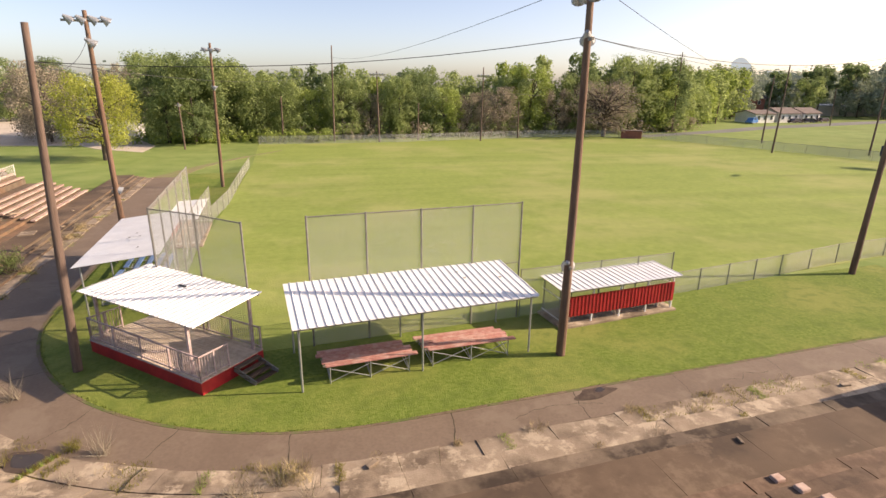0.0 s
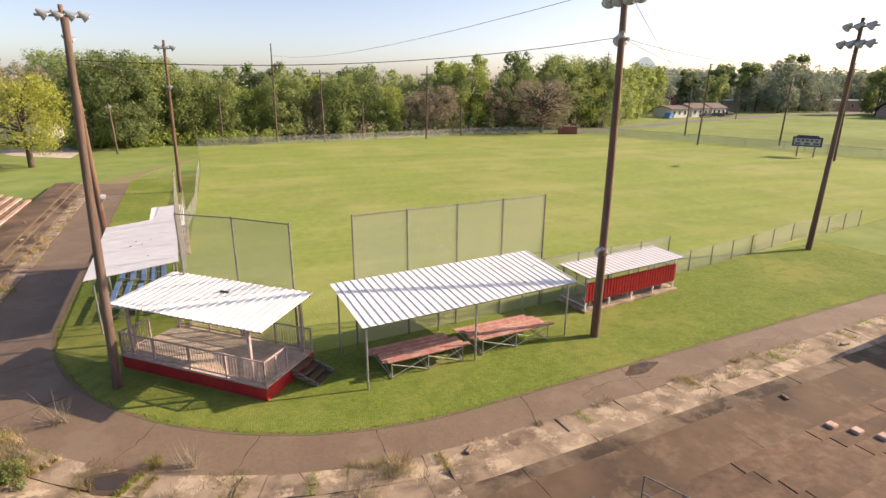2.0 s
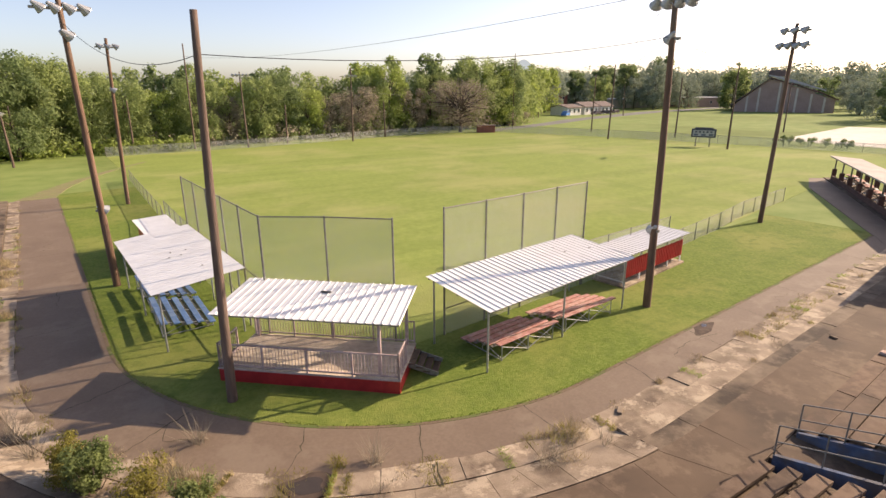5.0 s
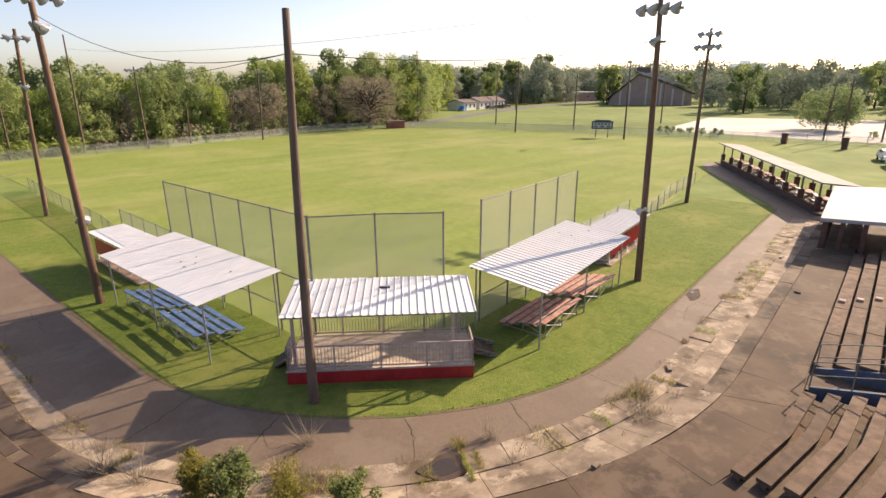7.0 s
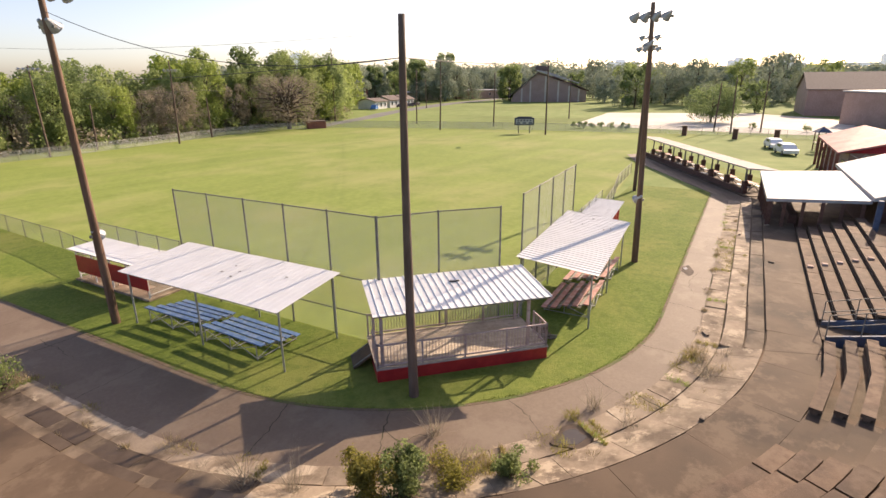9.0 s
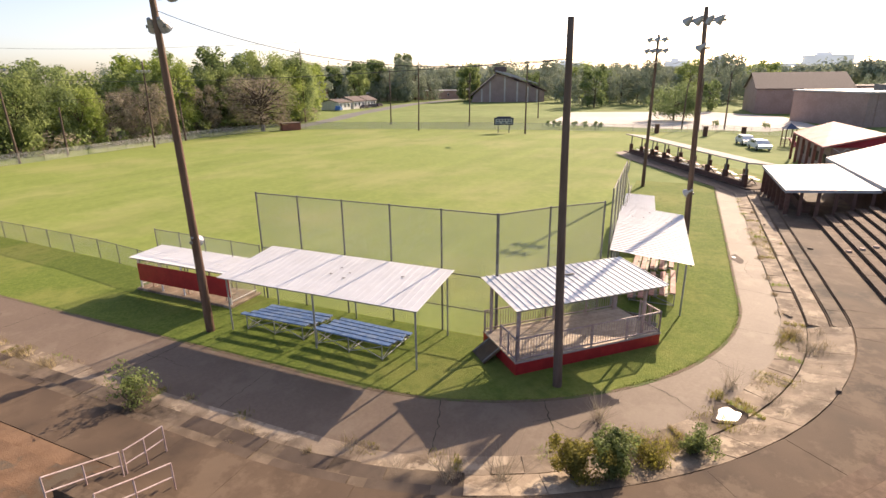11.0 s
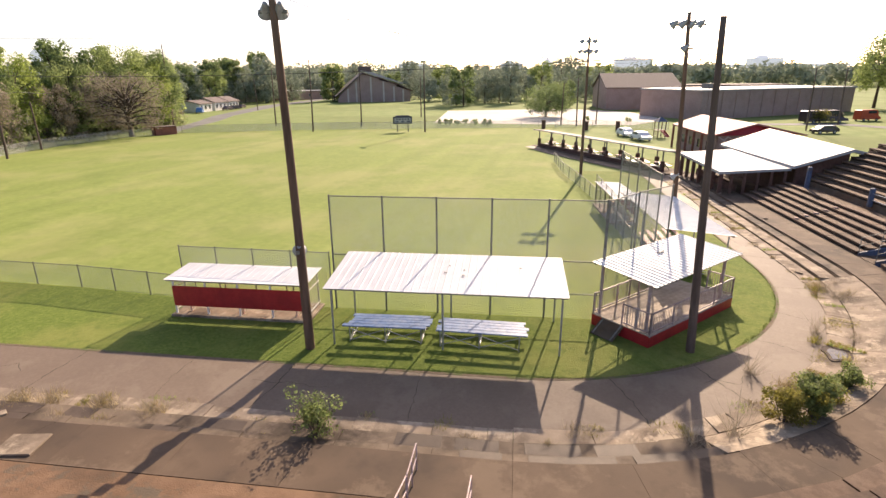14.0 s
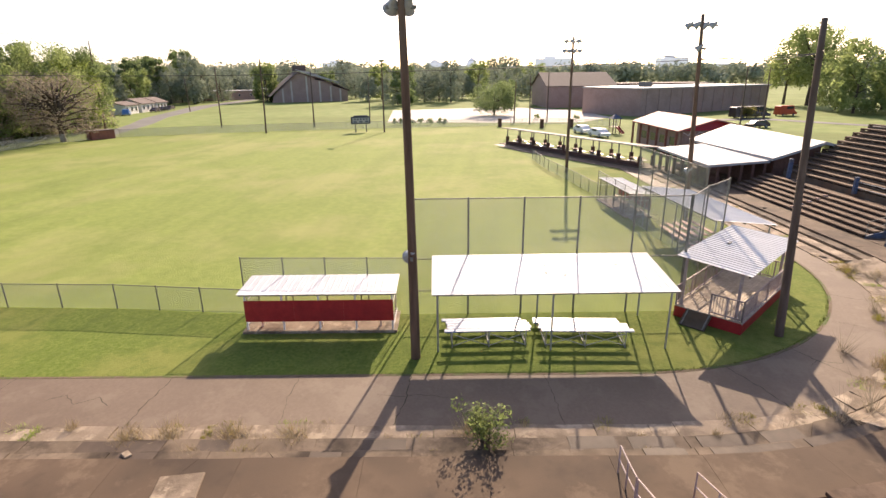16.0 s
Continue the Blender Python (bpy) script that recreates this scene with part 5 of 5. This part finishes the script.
# both belts get their haze from the pale leaf colour
woods("far_woods", "belt of distant green woods with haze-tinted leaves", fan(200, 260, 340, 40, 62, 13, 19) + fan(330, 340, 520, 12, 66, 16, 24) + fan(120, 200, 330, 95, 165, 11, 16), LEAF["far"], 56)
woods("far_woods", "belt of farther woods with haze-tinted leaves", fan(260, 480, 900, 12, 62, 18, 27) + fan(420, 560, 900, -46, 14, 19, 26) + fan(60, 320, 460, 5, 30, 8, 12) + fan(140, 300, 500, 90, 165, 12, 18), LEAF["far"], 56, 2.1)

# undergrowth below the woodland edge
cs, rs = [], []
for k in range(330):
    p, nrm = along(EDGE, NP.uniform(0, EDGE_LEN))
    o = NP.uniform(-2.5, 4)
    cs.append((p.x + nrm.x * o, p.y + nrm.y * o, NP.uniform(.2, 2.6)))
    rs.append(NP.uniform(.7, 1.7))
tagged(new("undergrowth", leaf_mesh("undergrowth", cs[::2], rs[::2], 40, .3, LEAF["mid"])), "tangled green undergrowth along the fence", "undergrowth", kind="stuff")
cs2, rs2 = [], []
for k in range(110):
    x = NP.uniform(-34, 2)
    cs2.append((x, 108.5 + NP.uniform(-2.5, 3), NP.uniform(.2, 1.8)))
    rs2.append(NP.uniform(.6, 1.5))
tagged(new("undergrowth", leaf_mesh("undergrowth", cs2, rs2, 46, .26, LEAF["lime"])), "fresh green low undergrowth at the woodland edge", "undergrowth", kind="stuff")
tagged(new("undergrowth", leaf_mesh("undergrowth", cs[1::2], rs[1::2], 40, .28, LEAF["brown"])), "dry brown undergrowth along the fence", "undergrowth", kind="stuff")


def bush(label, x, y, z, h, r, leaf, n=14, per=60, size=.07, stems=True):
    t = thing("bush", label, "bush", "weeds on the terraces", pose(x, y, z))
    cs = [(NP.normal() * r * .45, NP.normal() * r * .45, h * NP.uniform(.2, .95)) for _ in range(n)]
    if stems:
        b = B()
        for c in cs:
            b.tube((c[0] * .2, c[1] * .2, 0), c, .016, .006, 5)
        part("stems", b, M["bark"], t)
    part("leaves", leaf_mesh("leaves", cs, [r * NP.uniform(.3, .6) for _ in cs], per, size, LEAF[leaf]), None, t)
    return t


WEEDS = {}


def weeds(label, x, y, z, h, r, n, material):
    """A tuft of thin stalks, gathered by colour."""
    b = WEEDS.setdefault(material.name, (B(), material))[0]
    for _ in range(n):
        a, rr = NP.uniform(0, 6.28), r * NP.uniform(0, 1) ** .6
        p = Vector((x + rr * math.cos(a), y + rr * math.sin(a), z))
        q = p + Vector((NP.normal() * h * .35, NP.normal() * h * .35, h * NP.uniform(.4, 1)))
        side = Vector((-math.sin(a), math.cos(a), 0)) * .009
        b.add([p - side, p + side, q], [(0, 1, 2)])


bush("yellow-green leafy sapling growing from the concrete step", -17.3, 34.3, .2, 1.3, .8, "bush", 22, 60, .055)
bush("dense dark green bush on the slabs", -13.0, 19.25, .2, 1.3, .55, "bush", 34, 190, .045)
bush("yellowing bush on the slabs", -13.6, 20.25, .2, 1.0, .62, "yellow", 30, 150, .042)
bush("small bright green bush on the slabs", -10.9, 17.35, .15, .75, .5, "bush", 20, 130, .042)
bush("straggly yellow-brown weeds on the slabs", -11.95, 18.45, .2, .6, .75, "yellow", 20, 90, .04)

bush("rounded yellow-brown shrub beside the drive", 111.7, -27.2, 0, 2.6, 2.4, "yellow", 26, 70, .16)

# ---- far skyline, faintly self-lit in place of haze ----
dome = thing("civic_building", "far pale domed civic building on the skyline", "building", m=pose(1467, 103, 0, 0, 0, 5))
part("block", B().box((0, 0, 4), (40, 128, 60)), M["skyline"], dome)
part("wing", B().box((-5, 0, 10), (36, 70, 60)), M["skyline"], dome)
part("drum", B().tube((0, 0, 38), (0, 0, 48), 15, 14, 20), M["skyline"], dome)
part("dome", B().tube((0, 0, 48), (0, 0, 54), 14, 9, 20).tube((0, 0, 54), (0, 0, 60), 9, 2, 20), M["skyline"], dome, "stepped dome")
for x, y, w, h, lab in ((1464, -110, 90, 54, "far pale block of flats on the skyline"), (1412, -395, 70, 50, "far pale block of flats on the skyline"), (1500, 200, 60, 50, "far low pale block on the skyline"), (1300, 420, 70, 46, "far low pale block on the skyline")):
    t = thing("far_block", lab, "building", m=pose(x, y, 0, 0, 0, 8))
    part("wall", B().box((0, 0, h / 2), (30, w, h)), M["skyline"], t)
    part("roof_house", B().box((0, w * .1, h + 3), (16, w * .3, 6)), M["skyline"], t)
tw = thing("office_tower", "far pale curved-top office tower", "building", m=pose(958, 1155, 0, 0, 0, 50))
bt = B()
prof = [(-22, 0)] + [(-22 + 44 * k / 10, 60 + 20 * math.sin(math.pi * (k / 10) * .85)) for k in range(11)] + [(22, 0)]
n = len(prof)
bt.add([(-12, y, z) for y, z in prof] + [(12, y, z) for y, z in prof], [tuple(range(n)), tuple(reversed(range(n, 2 * n)))] + [(k, n + k, n + (k + 1) % n, (k + 1) % n) for k in range(n)])
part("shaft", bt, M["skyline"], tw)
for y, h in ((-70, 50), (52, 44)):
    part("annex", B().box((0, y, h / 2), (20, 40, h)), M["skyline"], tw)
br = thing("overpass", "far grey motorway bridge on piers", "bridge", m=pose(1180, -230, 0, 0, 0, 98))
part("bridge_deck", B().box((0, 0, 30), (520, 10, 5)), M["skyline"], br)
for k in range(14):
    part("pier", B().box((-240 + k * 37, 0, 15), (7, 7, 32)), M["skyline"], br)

# ---- shrubs along the car park ----
for i, (x, y) in enumerate([(94.6, 57.6), (94.8, 56.3), (94.9, 55.4), (95.1, 53.5), (95.3, 51.9), (95.5, 49.6), (95.8, 47.3), (95.9, 46.5), (108.5, 24), (107.5, 14.5)]):
    t = thing("shrub", "small dark clipped shrub beside the car park", "shrub", "car park shrubs", pose(x, y, 0))
    cs = [(NP.normal() * .35, NP.normal() * .35, NP.uniform(.5, 1.3)) for _ in range(9)]
    part("stem", B().tube((0, 0, 0), (0, 0, .7), .08, .05), M["bark"], t)
    part("leaves", leaf_mesh("leaves", cs, [.38] * 9, 34, .13, LEAF["dark"]), None, t)
for x, y in ((89.2, 33.4), (87, 24.5), (88, 18.2)):
    t = thing("gate_pier", "dark square brick gate pier", "pier", "gate piers", pose(x, y, 0))
    part("shaft", B().box((0, 0, .85), (.8, .8, 1.7), ch=.04), M["darkbrick"], t)
    part("cap", B().box((0, 0, 1.76), (.95, .95, .12), ch=.03), M["walk"], t)

# ---- weeds, dry tufts and litter on the terraces ----
wr = random.Random(11)
for k in range(44):
    s = wr.choice([wr.uniform(-24, 0), wr.uniform(0, 1), wr.uniform(1, 24)])
    o = wr.choice([0.02, .75, .8, 1.5])
    p = bend(AS[0] + o, AS[1] + o, s, .08 if o < .8 else .2)
    weeds("dry straw tuft in a slab joint", p.x, p.y, p.z - .05, wr.uniform(.15, .4), wr.uniform(.15, .45), 70, LEAF[wr.choice(["straw", "straw", "yellow", "brown"])])
for v, u in ((36.2, -13.3), (43.4, -13.4), (45.5, -13.3), (41.6, -13.5), (46.6, -13.6)):
    p = W(u, v, .12)
    weeds("clump of pale dry grass on the step", p.x, p.y, p.z - .04, .5, .5, 160, LEAF["straw"])
for u in (12.5, 13.6, 14.8, 15.9, 17.2, 18.3, 20):
    p = W(u, 14.0 + wr.uniform(-.3, .4), .1)
    weeds("low yellowish weeds spreading over slabs", p.x, p.y, p.z - .03, .16, .7, 100, LEAF["yellow"])
for x, y, h in ((-10.4, 20.3, 1.2), (-14.6, 21.9, 1.7), (-15.2, 23.2, 1.3), (-1.0, 14.3, .7), (-.2, 13.6, .6), (-6.3, 16.6, 1.0)):
    weeds("tall bare brown stalks by the slabs", x, y, .05, h, .3, 60, LEAF["brown"])
tuft_v = B()
for k in range(2000):
    s = wr.choice([wr.uniform(-38, 0), wr.uniform(0, 1), wr.uniform(0, 1), wr.uniform(1, 31)])
    o = wr.gauss(0, .06) - .04
    p = bend(13.5 + o, 13.5 + o, s, .02)
    h = wr.uniform(.02, .055)
    a = wr.uniform(0, 6.28)
    sd = Vector((math.cos(a), math.sin(a), 0)) * .02
    tuft_v.add([p - sd, p + sd, p + Vector((wr.gauss(0, .05), wr.gauss(0, .05), h))], [(0, 1, 2)])
tagged(part("grass_edge", tuft_v, M["lawn"]), "ragged grass fringe along the path", "grass", kind="stuff")
for k in range(7):
    s = wr.choice([wr.uniform(-24, -4), wr.uniform(0, 1), wr.uniform(2, 20)])
    o = wr.uniform(.1, 3.4)
    z = .09 if o < .75 else .22 if o < 1.45 else .35 if o < 1.9 else .48
    p = bend(AS[0] + o, AS[1] + o * .95, s, z)
    w, l2 = wr.uniform(.12, .4), wr.uniform(.1, .25)
    tagged(part("rubble", B().box((0, 0, .03), (w, l2, .07), ch=.015), M["slab"]), "broken piece of concrete", "rubble", "rubble on the terraces").matrix_basis = pose(p.x, p.y, p.z - .01, 0, 0, wr.uniform(0, 180))
for k, (s, d) in enumerate(((-17.5, 1.3), (-17, 2.2), (-16.2, 2.6), (-15.0, 2.1))):
    p = bend(RW[0] + d, 20, s, .46 + RISE * (int(d / RUN) + 1) + .2)
    tagged(part("loose_slab", B().box((0, 0, 0), (.9, .4, .1), ch=.02), M["slab"]), "loose pale concrete plank lying on the terrace", "slab", "loose slabs").matrix_basis = pose(p.x, p.y, p.z, 0, 6, wr.uniform(60, 120))
tagged(part("cover_slab", B().box((0, 0, .02), (.95, 1.15, .06), ch=.02), M["slab"]), "square pale cover slab on the walkway", "slab").matrix_basis = pose(-20.1, 42.15, .47, 0, 0, 14)
for s, i in ((10.3, 0), (10.35, 1), (10.4, 2), (10.45, 3), (10.5, 4)):
    d, z = row_r(i)
    p = bend(RW[0] + d + .2, RW[1] + d + .2, s, z + .24)
    tagged(part("seat_block", B().box((0, 0, .06), (.3, .26, .10), ch=.02), M["bench_pale"]), "small pale block on a bench row", "block", "pale blocks").matrix_basis = pose(p.x, p.y, p.z - .03, 0, 0, 5.5)

# ---- cracks across path and slabs ----


def crack(pts, w, z):
    """A jagged dark seam that lies just over the surface."""
    pts = [Vector((x, y, z)) for x, y in pts]
    line = []
    for a, b in zip(pts, pts[1:]):
        k = max(2, int((b - a).length / .18))
        n2 = Vector((-(b - a).y, (b - a).x, 0)).normalized()
        line += [a.lerp(b, i / k) + n2 * wr.uniform(-.045, .045) for i in range(k)]
    line.append(pts[-1])
    b = B()
    for i, p in enumerate(line):
        d = (line[min(i + 1, len(line) - 1)] - line[max(i - 1, 0)]).normalized()
        n2 = Vector((-d.y, d.x, 0)) * w * wr.uniform(.3, 1.2) * .5
        b.v += [tuple(p + n2), tuple(p - n2)]
    b.f = [(2 * i, 2 * i + 1, 2 * i + 3, 2 * i + 2) for i in range(len(line) - 1)]
    return tagged(part("crack", b, M["seam"]), "dark weedy crack in the surface", "crack", kind="structure")


for s in (-36, -29.5, -23, -17.2, -12.5, -8.4, -3.5, .16, .33, .52, .69, .86, 3.2, 7.9, 12.2, 16.8, 21.5, 26):
    o = wr.uniform(-.02, .02) if 0 < s < 1 else wr.uniform(-.5, .5)
    a, b = bend(*GR, s, 0), bend(*AS, s + o, 0)
    m = a.lerp(b, .5) + Vector((wr.uniform(-.15, .15), wr.uniform(-.15, .15), 0))
    crack([(a.x, a.y), (m.x, m.y), (b.x, b.y)], wr.uniform(.015, .04), .0345)
for s0, s1 in ((-33, -30), (-21, -18.6), (-9.5, -6.5), (.3, .4), (5, 8.5), (14, 16)):
    pts = [bend(15.1 + wr.uniform(-.5, .5), 14.4 + wr.uniform(-.3, .3), s0 + (s1 - s0) * k / 4, 0) for k in range(5)]
    crack([(p.x, p.y) for p in pts], .02, .035)
for k, s in enumerate((-27, -20, -14.5, -6, .2, .41, .6, .78, .93, 4.4, 9.4, 14.2, 18.9)):
    a, b = bend(*AS, s, 0), bend(*S1, s, 0)
    for j in range(3):
        p = a.lerp(b, (j + .5) / 3)
        weeds("green weeds in a slab joint", p.x, p.y, .06, .16, .2, 60, LEAF["lime" if k % 2 else "yellow"])
for x, y, h, r, n, k in ((-0.52, 14.53, 0.4, 0.5, 200, "straw"),
                        (-1.98, 13.87, 0.45, 0.6, 240, "brown"),
                        (-0.98, 14.64, 0.3, 0.5, 160, "yellow"),
                        (-7.23, 17.02, 0.3, 0.3, 140, "yellow"),
                        (-5.12, 15.27, 0.15, 0.5, 140, "yellow"),
                        (-5.22, 14.66, 0.15, 0.4, 120, "yellow"),
                        (-11.56, 19.52, 0.5, 0.5, 240, "straw"),
                        (-11.28, 18.89, 0.5, 0.5, 240, "brown"),
                        (-11.17, 18.34, 0.4, 0.6, 260, "straw"),
                        (-10.8, 18.06, 0.35, 0.5, 200, "yellow"),
                        (-11.83, 18.75, 0.4, 0.6, 240, "brown"),
                        (-5.74, 15.74, 0.12, 0.4, 100, "straw")):
    weeds("clump of dry weeds on the slabs", x, y, .08, h, r, n, LEAF[k])
for s in [wr.uniform(-36, 28) for _ in range(26)]:
    s = s if not 0 < s < 1 else s
    p = bend(AS[0] + wr.uniform(-.03, .08), AS[1] + wr.uniform(-.03, .08), s, .04)
    weeds("thin weeds along the edge of the slabs", p.x, p.y, p.z, .12, .35, 70, LEAF[wr.choice(["yellow", "straw", "lime"])])
for k in range(14):
    p = bend(AS[0] + .02, AS[1] + .02, wr.uniform(.02, .98), .04)
    weeds("thin weeds along the edge of the slabs", p.x, p.y, p.z, .14, .4, 80, LEAF[wr.choice(["yellow", "straw", "lime"])])
for s_, mats in ((.585, ("yellow", "lime")), (.47, ("straw", "yellow"))):
    a, b = bend(*AS, s_, .08), bend(S1[0] + .35, S1[1] + .35, s_, .16)
    for k in range(9):
        p = a.lerp(b, k / 8)
        weeds("yellow-green weeds in a slab joint", p.x, p.y, p.z, .17, .1, 46, LEAF[mats[k % 2]])
a, b = bend(*AS, .70, 0), bend(S1[0] + .1, S1[1] + .1, .70, 0)
crack([(a.x, a.y), (b.x, b.y)], .07, .125)
for b, m in WEEDS.values():
    tagged(part("weeds", b, m), "thin weeds and dry stalks in the slab joints", "weeds", kind="stuff")
